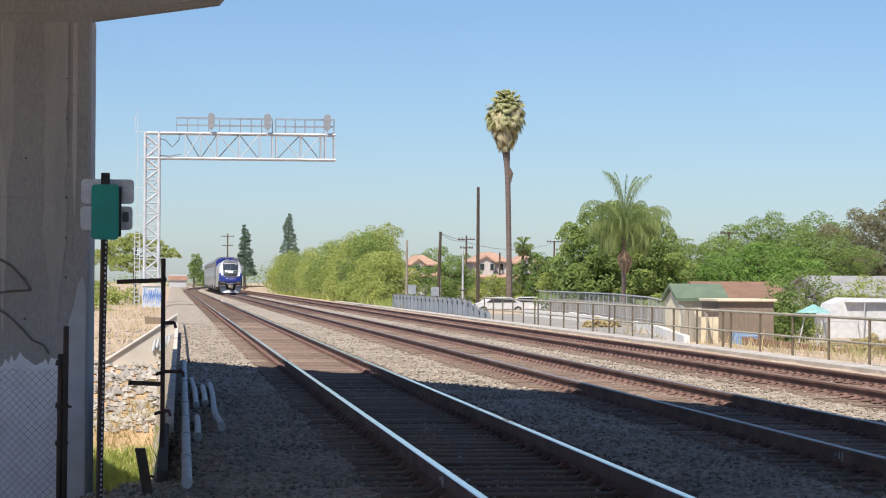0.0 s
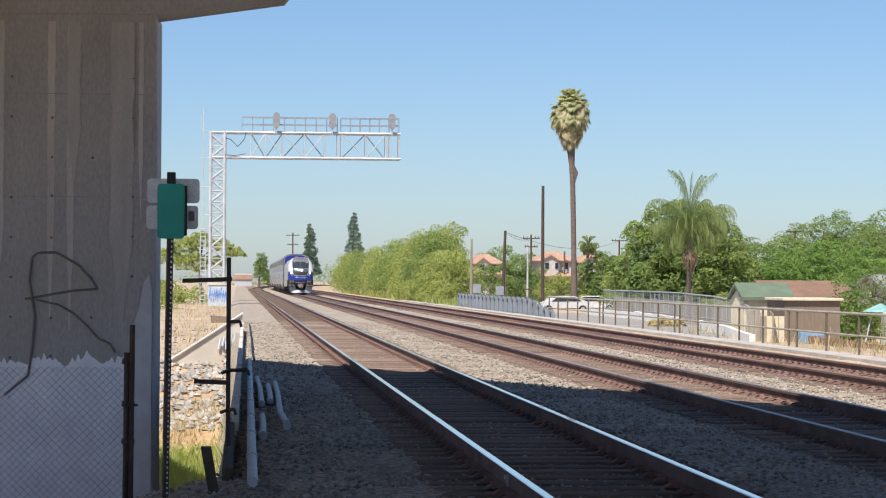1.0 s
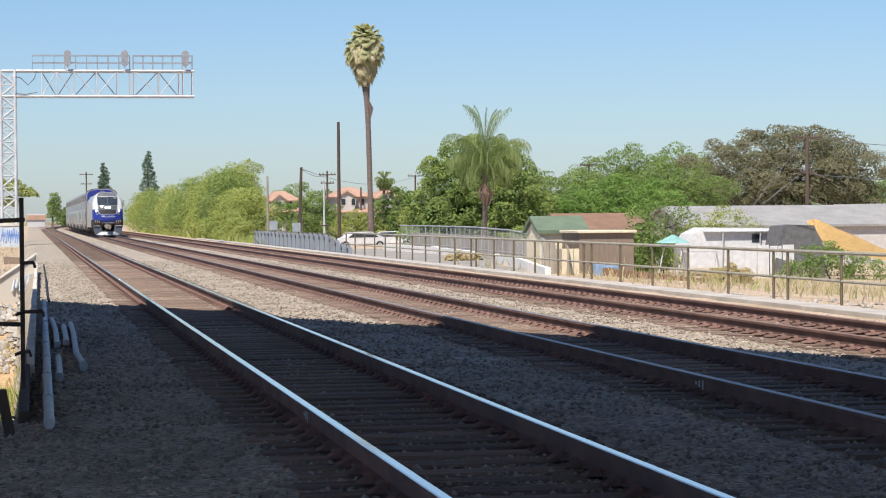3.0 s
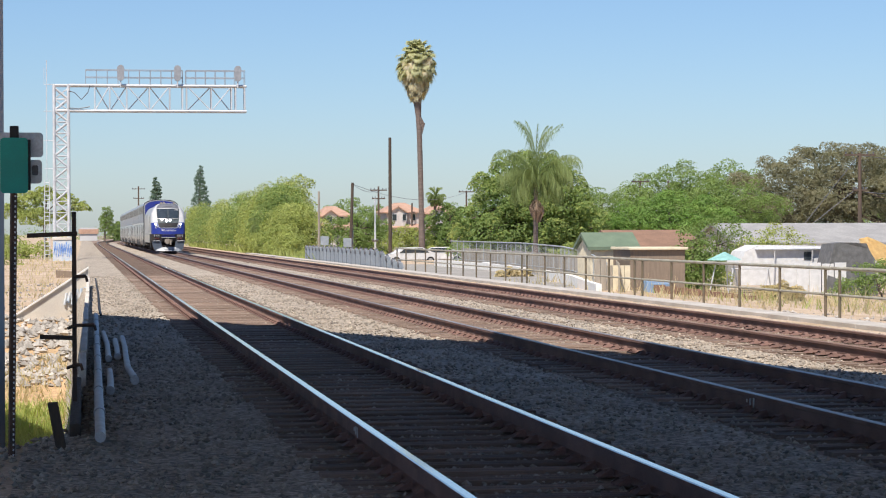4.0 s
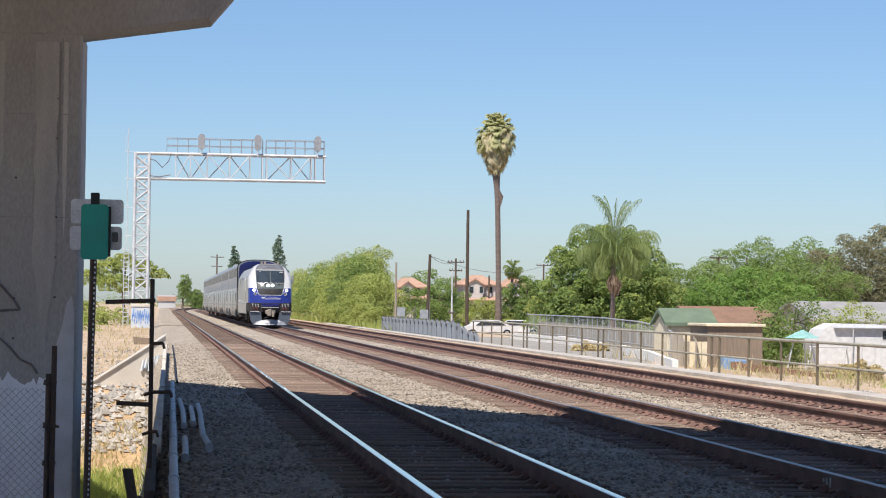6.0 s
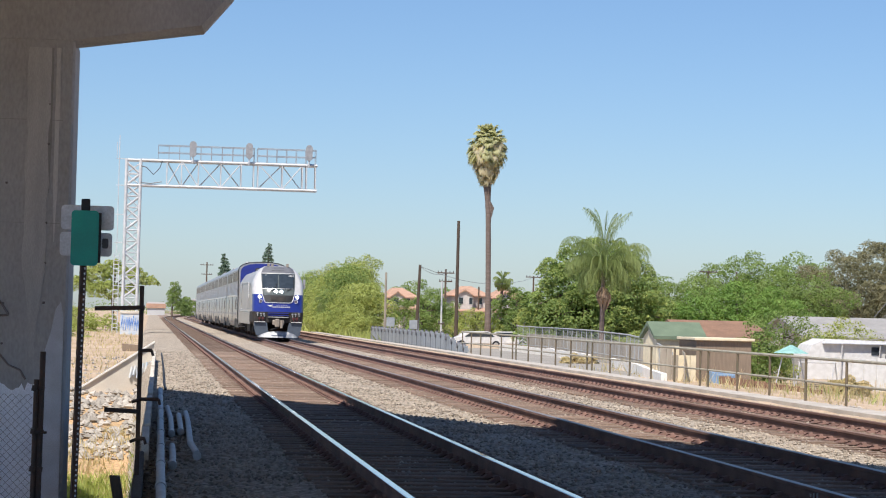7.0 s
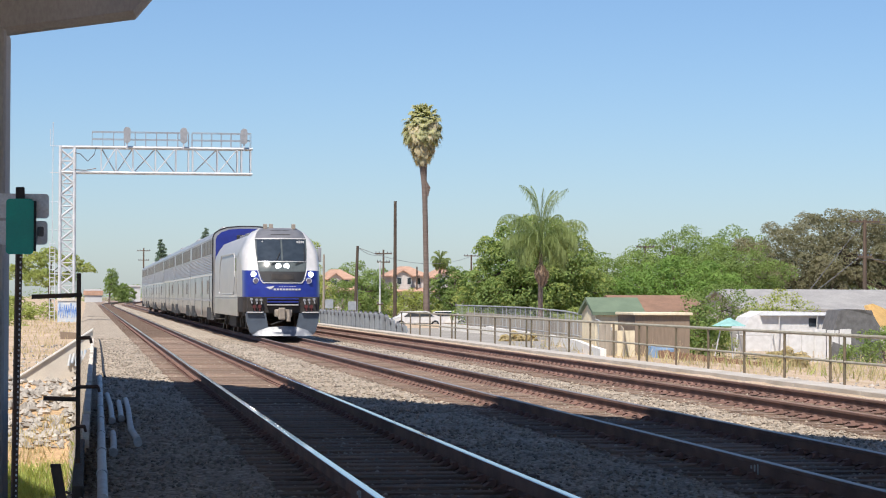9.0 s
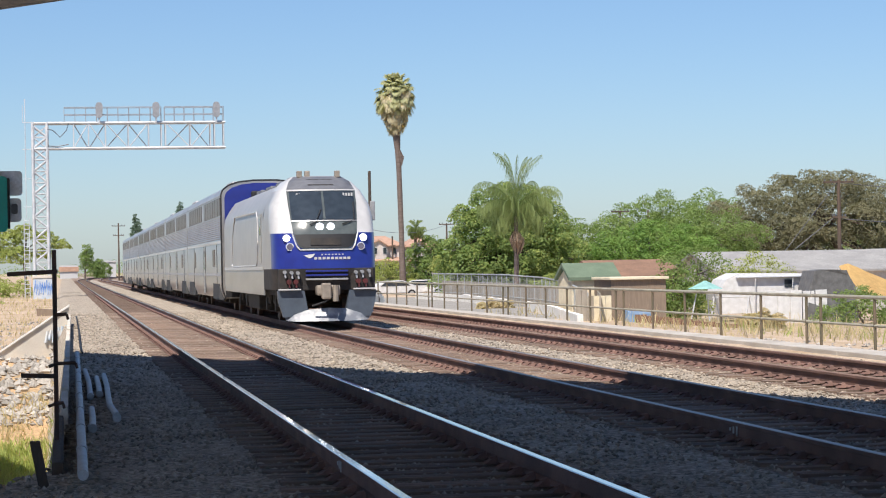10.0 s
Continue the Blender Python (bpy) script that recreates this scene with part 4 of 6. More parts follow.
        box(bm, sgn * 0.72, -0.12, 0.93, sgn * 1.32, 0.25, 0.97, 0.01)
        part("footboard", bm, M["white"], t)
        bm = bmesh.new()
        extrude_poly(bm, [(sgn * 0.62, 0.92), (sgn * 1.36, 0.92), (sgn * 1.33, 0.60), (sgn * 1.20, 0.20), (sgn * 0.5, 0.20), (sgn * 0.55, 0.52)], "y", 0.0, 0.30)
        part("pilot_panel", bm, M["pilot"], t, "grey pilot panel")
    bm = bmesh.new()
    box(bm, -0.32, -0.42, 0.78, 0.32, 0.05, 1.06, 0.06)
    box(bm, -0.20, -0.56, 0.68, 0.06, -0.35, 1.12, 0.05)
    rod(bm, (0.18, -0.5, 0.62), (0.18, -0.5, 1.06), 0.08)
    part("coupler", bm, M["tan_metal"], t, "worn steel coupler")
    bm = bmesh.new()
    pts = [(-1.12, 0.10), (-0.9, 0.08), (0.0, 0.08), (0.9, 0.08), (1.12, 0.10)]
    tops = [(-1.32, 0.62), (-0.95, 0.36), (0.0, 0.44), (0.95, 0.40), (1.32, 0.34)]
    front = [0.16, -0.02, -0.20, -0.02, 0.16]
    v0 = [bm.verts.new((p[0], f - 0.12, p[1])) for p, f in zip(pts, front)]
    v1 = [bm.verts.new((p[0], f + 0.10, p[1])) for p, f in zip(tops, front)]
    for i in range(4):
        bm.faces.new((v0[i], v0[i + 1], v1[i + 1], v1[i]))
    r = bmesh.ops.extrude_face_region(bm, geom=list(bm.faces))
    for v in [g for g in r["geom"] if isinstance(g, bmesh.types.BMVert)]:
        v.co.y += 0.06
    part("snow_plough", bm, M["plough"], t, "scuffed white pilot plough")
    bm = bmesh.new()
    rod(bm, (-0.45, -0.35, 0.5), (-0.1, -0.5, 0.62), 0.025)
    rod(bm, (-0.1, -0.5, 0.62), (0.1, -0.5, 0.75), 0.025)
    part("air_hose", bm, M["black"], t)
    # long body behind the cab
    prof = [(side_x(z), z) for z in (0.95, 1.4, 3.0, 3.3, 3.6, 3.85)] + [(0.72, 4.0), (0.3, 4.05)]
    prof = prof + [(-x, z) for x, z in reversed(prof)]
    bm = bmesh.new()
    vs = ring(bm, [[(x, y, z) for x, z in prof] for y in (2.58, 8.0, 13.0, LENGTH)])
    bm.faces.new(vs[-1])
    body = part("body", bm, M["silver"], t, "silver body side", smooth=True)
    for x in (-1.505, 1.505):
        s = 1 if x > 0 else -1
        bm = bmesh.new()
        box(bm, x, 2.7, 1.50, x + 0.012 * s, LENGTH - 0.1, 1.60)
        part("stripe", bm, M["white"], body)
        # raised panel with a rounded outline
        bm = bmesh.new()
        pts = [(4.6, 1.75), (4.3, 2.3), (4.4, 3.0), (4.7, 3.2), (13.2, 3.25), (14.2, 2.6), (14.6, 1.7), (14.3, 1.62), (5.0, 1.62)]
        tube(bm, [(x, p[0], p[1]) for p in pts + pts[:1]], 0.022, 5)
        part("panel_outline", bm, M["white"], body)
        bm = bmesh.new()
        box(bm, x - 0.003 * s, 3.15, 1.7, x + 0.01 * s, 3.85, 3.1, 0.0)
        part("cab_door", bm, M["coach"], body, "cab side door")
        bm = bmesh.new()
        box(bm, x, 3.28, 2.5, x + 0.016 * s, 3.72, 3.0)
        part("door_window", bm, M["glass"], body)
        bm = bmesh.new()
        box(bm, x - 0.05 * s, 0.95 + 1.6, 0.78, x + 0.003 * s, LENGTH - 0.3, 1.46, 0.02)
        part("side_skirt", bm, M["coach"], body)
    bm = bmesh.new()
    box(bm, 1.46, 1.70, 2.85, 1.60, 1.78, 3.40, 0.03)
    part("mirror", bm, M["mid_steel"], t)
    for y in (3.0, 6.5, 10.0, 13.5):
        bm = bmesh.new()
        box(bm, -0.6, y, 4.0, 0.6, y + 1.7, 4.16, 0.05)
        part("roof_unit", bm, M["grey_paint"], body)
    for x in (-0.52, -0.3, 0.55):
        bm = bmesh.new()
        box(bm, x - 0.07, 1.75, 4.08, x + 0.07, 2.0, 4.27, 0.02)
        part("roof_horn", bm, M["tan_metal"], t)
    bm = bmesh.new()
    box(bm, -1.25, 7.2, 0.3, 1.25, 11.2, 0.95, 0.08)
    part("fuel_tank", bm, M["underframe"], t)
    bm = bmesh.new()
    box(bm, -1.35, 0.6, 0.80, 1.35, LENGTH - 0.1, 1.0)
    part("underframe", bm, M["underframe"], t)
    for y in (4.0, 14.2):
        bogie(t, y, 1.4)
    CARS.append((t, 0.0))
    return t


CAR = 22.72


def build_coach():
    t = thing("passenger_car", (TRACKS[1], 90, 0), "stainless silver double-deck passenger car with brown tinted windows", "railway carriage", "coaches of the train")
    half = [(1.42, 0.50), (1.53, 0.80), (1.55, 1.0)]
    z = 2.62
    half.append((1.55, 2.58))
    while z < 3.38:                      # fluted band
        half += [(1.535, z), (1.555, z + 0.03)]
        z += 0.075
    half += [(1.55, 3.42), (1.55, 4.16), (1.48, 4.34), (1.28, 4.50), (0.9, 4.62), (0.4, 4.67)]
    prof = half + [(-x, z) for x, z in reversed(half)]
    bm = bmesh.new()
    vs = ring(bm, [[(x, y, z) for x, z in prof] for y in (0.25, 0.45, CAR - 0.2, CAR)])
    bm.faces.new(vs[0]), bm.faces.new(vs[-1])
    body = part("body", bm, M["coach"], t, "fluted stainless body shell", smooth=True)
    # end wall in blue with a black rim
    bm = bmesh.new()
    e = [(1.44, 2.3)] + [(x * 0.93, z if z < 4 else z - 0.08) for x, z in half if z > 3.4]
    extrude_poly(bm, e + [(-x, z) for x, z in reversed(e)], "y", 0.20, 0.26)
    part("end_wall", bm, M["blue"], t, "blue end wall")
    bm = bmesh.new()
    box(bm, -1.44, 0.20, 0.55, 1.44, 0.26, 2.3)
    part("end_wall", bm, M["black"], t, "black lower end wall")
    bm = bmesh.new()
    box(bm, -0.5, -0.05, 1.9, 0.5, 0.22, 4.3, 0.05)
    part("gangway", bm, M["black"], t)
    pane = bmesh.new()
    box(pane, -0.012, -0.60, -0.32, 0.012, 0.60, 0.32, 0.008)
    me = bpy.data.meshes.new("window")
    pane.to_mesh(me)
    pane.free()
    me.materials.append(M["brown_glass"])
    for s in (-1, 1):
        for k in range(15):
            if k in (7,):
                continue
            o = new("window", me)
            o.parent = t
            o.matrix_basis = pose(s * 1.555, 1.5 + k * 1.36, 3.78)
        for k in (1, 5, 10):
            o = new("window", me)
            o.parent = t
            o.matrix_basis = pose(s * 1.555, 3.4 + k * 1.36, 1.95)
        for z0, z1, m, y0, y1 in ((2.46, 2.56, "white", 0.5, CAR - 0.3), (1.30, 1.40, "coach_roof", 0.5, CAR - 0.3), (4.14, 4.18, "coach_roof", 0.5, CAR - 0.3)):
            bm = bmesh.new()
            box(bm, s * 1.55, y0, z0, s * 1.562, y1, z1)
            part("stripe", bm, M[m], t)
        for y in (3.0, 9.8, 10.9, 17.5):
            bm = bmesh.new()
            box(bm, s * 1.55, y, 0.62, s * 1.566, y + 0.06, 2.45)
            part("door_gap", bm, M["black"], t)
        bm = bmesh.new()
        box(bm, s * 1.552, 9.95, 0.62, s * 1.563, 10.85, 2.42)
        d = part("side_door", bm, M["silver"], t, "sliding side door")
        bm = bmesh.new()
        box(bm, s * 1.56, 10.15, 1.55, s * 1.57, 10.65, 2.2)
        part("door_window", bm, M["glass"], d)
        # black blocks paint the shade of the skirt's cut-outs over the bogies
        for y in (3.4, CAR - 3.2):
            bm = bmesh.new()
            extrude_poly(bm, [(y - 1.9, 0.45), (y - 1.7, 1.02), (y + 1.7, 1.02), (y + 1.9, 0.45)], "x", s * 1.40, s * 1.565)
            part("bogie_recess", bm, M["black"], t)
    bm = bmesh.new()
    box(bm, -1.0, 2.5, 4.60, 1.0, 5.5, 4.74, 0.05)
    box(bm, -0.8, 13.5, 4.60, 0.8, 16.0, 4.73, 0.05)
    part("roof_unit", bm, M["coach_roof"], t)
    for y in (3.4, CAR - 3.2):
        bogie(t, y, 1.25)
    bm = bmesh.new()
    box(bm, -0.25, -0.35, 0.75, 0.25, 0.3, 1.0, 0.04)
    part("coupler", bm, M["underframe"], t)
    return t, half


def end_rim(t, half):
    bm = bmesh.new()
    rim = [(x * 1.008, z + (0.015 if z > 4 else 0)) for x, z in half if not 2.6 < z < 3.4]
    rim = rim + [(-x, z) for x, z in reversed(rim)]
    for p, q in zip(rim, rim[1:]):
        rod(bm, (p[0], 0.27, p[1]), (q[0], 0.27, q[1]), 0.035, seg=6)
    part("end_rim", bm, M["black"], t, "black rubber rim")


build_locomotive()
first, outline = build_coach()
CARS.append((first, LENGTH + 0.25))
for i in range(1, 6):
    CARS.append((copy_thing(first, pose(TRACKS[1], 90 + i * 23, 0)), LENGTH + 0.25 + i * (CAR + 0.1)))
end_rim(first, outline)


# ---- right of the tracks ----
def build_path():
    bm = bmesh.new()
    y = 12.0
    while y < 200:
        box(bm, 14.05, y, -0.5, 14.72, y + 3.97, -0.16, 0.012)
        y += 4.0
    tagged(part("kerb_strip", bm, M["kerb"]), "pale concrete strip beside the outer track", "kerb", kind="structure")


build_path()


def build_railings():
    gap, step, x = 0.9, 3.1, 15.15
    start = 44.94 - 2 * (5 * step + gap)
    for k in range(6):
        y0 = start + k * (5 * step + gap)
        y1 = y0 + 5 * step
        if y0 > 106:
            break
        f = thing("steel_railing", (0, 0, 0), "weathered olive steel two-rail railing along the path", "railing", "railing sections beside the tracks")
        for i in range(6):
            bm = bmesh.new()
            rod(bm, (x, y0 + i * step, -0.55), (x, y0 + i * step, 0.79), 0.032, seg=8)
            part("post", bm, M["fence_paint"], f)
        for z, m, r in ((0.79, "fence_top", 0.036), (0.25, "fence_top", 0.028)):
            bm = bmesh.new()
            rod(bm, (x, y0 - gap * 0.46, z), (x, y1 + gap * 0.46, z), r, seg=8)
            part("top_rail" if z > 0.5 else "mid_rail", bm, M[m], f)


build_railings()


def build_panel_fence():
    f = thing("grey_panel_fence", (0, 0, 0), "grey galvanised slatted fence with dark round caps", "fence")
    y = 106.0
    i = 0
    while y < 153:
        h = 0.64 - 0.5 * (1 - smooth(106, 115, y))     # sinks to its near end
        bm = bmesh.new()
        for k in range(5):
            box(bm, 14.86, y + k * 0.43, -0.35, 14.92, y + k * 0.43 + 0.33, h, 0.01)
        box(bm, 14.93, y, h - 0.25, 14.97, y + 2.1, h - 0.18)
        part("slat_panel", bm, M["grey_panel"], f)
        bm = bmesh.new()
        rod(bm, (14.89, y + 1.05, -0.4), (14.89, y + 1.05, h + 0.12), 0.05)
        rod(bm, (14.80, y + 1.05, h - 0.08), (14.98, y + 1.05, h - 0.08), 0.15, seg=14)
        part("cap_post", bm, M["grey_paint"], f, "post with a dark round cap")
        y += 2.15
        i += 1


build_panel_fence()


def along(pts, step):
    """Equal steps along a line of (x, y, z) points, as pairs."""
    pts = [Vector(q) for q in pts]
    for a, b in zip(pts, pts[1:]):
        n = max(1, round((b - a).length / step))
        for i in range(n):
            yield a.lerp(b, i / n), a.lerp(b, (i + 1) / n)


def upright(bm, p, q, z0, z1p, z1q, thick):
    """A wall piece from p to q with a sloping top."""
    side = Vector((q.y - p.y, p.x - q.x, 0)).normalized() * thick
    lo = [(v.x, v.y, z0) for v in (p, q, q - side, p - side)]
    hi = [(v.x, v.y, z) for v, z in ((p, z1p), (q, z1q), (q - side, z1q), (p - side, z1p))]
    vs = ring(bm, [lo, hi])
    bm.faces.new(vs[0][::-1]), bm.faces.new(vs[1])


def build_yard_walls():
    w = tagged(thing("low_white_wall"), "low white-painted wall round the gravel lot, worn at its end", "wall", kind="structure")
    rnd = random.Random(12)
    for line in (((18.7, 80.7, 0), (20.4, 92.5, 0), (22.5, 108.6, 0)), ((23.3, 118, 0), (24.2, 135.9, 0), (23.9, 152.8, 0))):
        for a, b in along(line, 3.2):
            bm = bmesh.new()
            h = -0.29 + rnd.uniform(-0.03, 0.03) + (-0.06 if a.y < 84 else 0)
            upright(bm, a, a.lerp(b, 0.99), -1.2, h, h + rnd.uniform(-0.02, 0.02), 0.22)
            part("wall_block", bm, M["wall_white"], w)
    f = thing("board_fence", (0, 0, 0), "weathered grey vertical board fence behind the lot", "fence")
    for i, (a, b) in enumerate(along(((20.4, 85.0, 0), (22.2, 93.0, 0), (24.0, 106.0, 0), (25.9, 135.0, 0), (25.8, 154.0, 0)), 0.36)):
        bm = bmesh.new()
        h = 0.34 + 0.002 * (a.y - 85) + 0.06 * noise.noise((i * 1.7, 0, 0))
        upright(bm, a, a.lerp(b, 0.93), -1.4, h, h, 0.04)
        part("board", bm, M["wood"], f)
    c = thing("slatted_fence", (0, 0, 0), "pale grey slatted pipe fence with a curved top rail", "fence")
    top = [(20.6, 88.0, 0.30), (21.2, 93.0, 0.57), (22.5, 103.0, 0.78), (23.2, 109.0, 0.85), (24.0, 122.0, 0.95), (25.0, 136.0, 0.95), (24.9, 153.0, 0.97)]
    for a, b in along(top, 2.4):
        for name, p, q, r in (("top_rail", a, b, 0.034), ("low_rail", Vector((a.x, a.y, -0.25)), Vector((b.x, b.y, -0.25)), 0.022), ("pipe_post", Vector((a.x, a.y, -1.0)), Vector((a.x, a.y, a.z + 0.05)), 0.022)):
            bm = bmesh.new()
            rod(bm, p, q, r, seg=6)
            part(name, bm, M["slat_grey"], c)
        for i in range(10):
            bm = bmesh.new()
            u, v = a.lerp(b, i / 10 + 0.03), a.lerp(b, i / 10 + 0.036)
            upright(bm, u, v, -0.6, u.z - 0.02, v.z - 0.02, 0.005)
            part("bar", bm, M["slat_grey"], c)


build_yard_walls()


def gable(name, x0, x1, y0, y1, base, eave, ridge, roof, wall, label, along="x", windows=(), over=0.3, category="house"):
    h = thing(name, (0, 0, 0), label, category)
    bm = bmesh.new()
    xm, ym = (x0 + x1) / 2, (y0 + y1) / 2
    if along == "x":
        extrude_poly(bm, [(y0, base), (y1, base), (y1, eave), (ym, ridge - 0.08), (y0, eave)], "x", x0, x1)
    else:
        extrude_poly(bm, [(x0, base), (x1, base), (x1, eave), (xm, ridge - 0.08), (x0, eave)], "y", y0, y1)
    walls = part("wall", bm, M[wall], h)
    bm = bmesh.new()
    k = (ridge - eave) / ((y1 - y0) / 2 if along == "x" else (x1 - x0) / 2)
    lo = eave - k * over
    if along == "x":
        extrude_poly(bm, [(y0 - over, lo), (ym, ridge), (y1 + over, lo), (y1 + over, lo + 0.14), (ym, ridge + 0.16), (y0 - over, lo + 0.14)], "x", x0 - over, x1 + over)
    else:
        extrude_poly(bm, [(x0 - over, lo), (xm, ridge), (x1 + over, lo), (x1 + over, lo + 0.14), (xm, ridge + 0.16), (x0 - over, lo + 0.14)], "y", y0 - over, y1 + over)
    part("roof", bm, M[roof], h)
    for wx, wz, ww, wh in windows:
        bm = bmesh.new()
        box(bm, wx - ww / 2 - 0.08, y0 - 0.05, wz - wh / 2 - 0.08, wx + ww / 2 + 0.08, y0 + 0.01, wz + wh / 2 + 0.08)
        fr = part("window", bm, M["white"], h)
        bm = bmesh.new()
        box(bm, wx - ww / 2, y0 - 0.07, wz - wh / 2, wx + ww / 2, y0 - 0.03, wz + wh / 2)
        part("pane", bm, M["glass"], fr)
    return h


def hipped(cx, ridge, eave, x0, x1, y, canopy, label, windows):
    """A two-storey house with a hipped roof, a gabled bay and a tiled canopy over the lower floor."""
    h = thing("house", (0, 0, 0), label, "house")
    bm = bmesh.new()
    box(bm, x0, y, -2.0, x1, y + 9, eave)
    part("wall", bm, M["stucco"], h)
    bm = bmesh.new()
    o = 0.45
    lo = [(x0 - o, y - o, eave - 0.1), (x1 + o, y - o, eave - 0.1), (x1 + o, y + 9 + o, eave - 0.1), (x0 - o, y + 9 + o, eave - 0.1)]
    hi = [(cx - 0.6, y + 3.6, ridge), (cx + 0.6, y + 3.6, ridge), (cx + 0.6, y + 5.4, ridge), (cx - 0.6, y + 5.4, ridge)]
    vs = ring(bm, [[(a, b, c - 0.12) for a, b, c in lo], lo, hi])
    bm.faces.new(vs[0][::-1]), bm.faces.new(vs[2])
    part("roof", bm, M["tile"], h)
    w = (x1 - x0) * 0.22
    bx = x0 + (x1 - x0) * 0.3
    bm = bmesh.new()
    extrude_poly(bm, [(bx - w, -2.0), (bx + w, -2.0), (bx + w, eave - 0.1), (bx, eave + 0.5), (bx - w, eave - 0.1)], "y", y - 1.0, y + 0.5)
    part("bay", bm, M["stucco"], h)
    bm = bmesh.new()
    extrude_poly(bm, [(bx - w - 0.3, eave - 0.28), (bx, eave + 0.52), (bx + w + 0.3, eave - 0.28), (bx + w + 0.3, eave - 0.14), (bx, eave + 0.68), (bx - w - 0.3, eave - 0.14)], "y", y - 1.3, y + 2.5)
    part("bay_roof", bm, M["tile"], h)
    bm = bmesh.new()
    extrude_poly(bm, [(y - 1.9, canopy - 0.35), (y - 1.9, canopy - 0.25), (y, canopy + 0.2), (y, canopy - 0.35)], "x", x0 - 0.2, x1 + 0.2)
    part("canopy_roof", bm, M["tile"], h)
    for wx, wz, ww, wh in windows:
        f = y - 1.0 if abs(wx - bx) < w else y
        bm = bmesh.new()
        box(bm, wx - ww / 2 - 0.07, f - 0.05, wz - wh / 2 - 0.07, wx + ww / 2 + 0.07, f + 0.01, wz + wh / 2 + 0.07)
        fr = part("window", bm, M["white"], h)
        bm = bmesh.new()
        box(bm, wx - ww / 2, f - 0.07, wz - wh / 2, wx + ww / 2, f - 0.03, wz + wh / 2)
        part("pane", bm, M["glass"], fr)


def build_houses():
    hipped(31.9, 5.05, 3.9, 30.3, 33.9, 290, 2.6, "tan stucco house with a low tile roof", ((31.2, 3.3, 0.6, 0.7), (32.8, 3.3, 0.6, 0.7)))
    hipped(41.0, 5.5, 4.35, 38.7, 43.3, 290, 2.5, "pale two-storey stucco house with an orange tile roof", ((39.6, 3.55, 0.55, 0.8), (40.9, 3.55, 0.45, 0.8), (42.2, 3.55, 0.55, 0.8), (39.8, 1.2, 0.8, 1.0), (42.0, 1.2, 0.8, 1.0)))
    hipped(47.0, 5.35, 4.2, 45.0, 49.4, 296, 2.4, "stucco house with a hipped orange tile roof behind trees", ((46.2, 3.4, 0.6, 0.8), (48.0, 3.4, 0.6, 0.8)))
    gable("garden_shed", 21.3, 23.3, 94.0, 96.6, -1.6, 0.85, 1.38, "green_roof", "cream", "cream board shed with a green shingle roof", "x", over=0.15, category="shed")
    gable("house", 27.0, 31.0, 112, 119, -2.2, 0.75, 1.5, "brown_roof", "brown_wall", "low house with a brown shingle roof", "x")
    gable("house", 41.4, 58.0, 140, 151, -2.2, 0.75, 1.95, "grey_roof", "stucco", "long low house with a pale grey shingle roof", "x", ((45.0, -0.4, 1.2, 0.9), (49.0, -0.4, 1.2, 0.9)))
    gable("house", 54.5, 66.0, 152, 164, -2.2, 0.9, 2.05, "grey_roof", "stucco", "low house with a grey roof behind a pole", "y")
    s = thing("flat_roof_outbuilding", (0, 0, 0), "brown board outbuilding with a pale roof edge", "outbuilding")
    bm = bmesh.new()
    box(bm, 22.05, 90.0, -1.8, 24.35, 93.0, 0.82)
    part("wall", bm, M["brown_wall"], s)
    bm = bmesh.new()
    box(bm, 21.95, 89.85, 0.82, 24.45, 93.1, 0.93, 0.02)
    part("roof", bm, M["cream"], s)
    p = thing("board_screen", (0, 0, 0), "cream and tan board screen by the shed", "fence")
    for i in range(6):
        bm = bmesh.new()
        box(bm, 19.65 + i * 0.24, 86.0 + 0.02 * (i % 2), -1.4, 19.87 + i * 0.24, 86.06 + 0.02 * (i % 2), 0.25 + (0.25 if i < 2 else 0))
        part("board", bm, M["cream"] if i > 2 else M["wood"], p)
    f = thing("rust_fence_panel", (0, 0, 0), "low rust-orange panel fence in the yard", "fence")
    for i in range(9):
        bm = bmesh.new()
        box(bm, 22.4 + i * 0.5, 87.5 + 0.1 * i, -1.7, 22.87 + i * 0.5, 87.56 + 0.1 * i, -0.56 - 0.06 * i, 0.01)
        part("panel", bm, M["brown_roof"], f)
    t = thing("blue_tarpaulin", (0, 0, 0), "crumpled blue tarpaulin over a low stack", "tarpaulin")
    bm = bmesh.new()
    box(bm, 22.25, 88.2, -1.1, 23.25, 88.9, -0.40, 0.12)
    for v in bm.verts:
        v.co += noise.noise_vector(v.co * 1.7) * 0.08
    part("sheet", bm, M["blue_tarp"], t)
    # trailer
    t = thing("white_trailer", (0, 0, 0), "white travel trailer parked in the yard", "trailer")
    bm = bmesh.new()
    extrude_poly(bm, [(33.1, -0.2), (33.5, 0.55), (34.2, 0.86), (38.2, 0.80), (38.3, -1.2), (33.2, -1.2)], "y", 112.0, 114.4)
    b = part("body", bm, M["trailer_white"], t)
    bm = bmesh.new()
    box(bm, 34.0, 111.75, 0.62, 37.9, 112.0, 0.68, 0.01)
    part("awning", bm, M["plate"], b)
    for x in (34.9, 36.9, 37.5):
        bm = bmesh.new()
        rod(bm, (x, 111.8, -1.6), (x + 0.1, 111.8, 0.62), 0.03, seg=6)
        part("awning_leg", bm, M["white"], b)
    for x in (36.6,):
        bm = bmesh.new()
        box(bm, x, 111.96, 0.1, x + 0.4, 112.01, 0.5)
        part("window", bm, M["glass"], b)
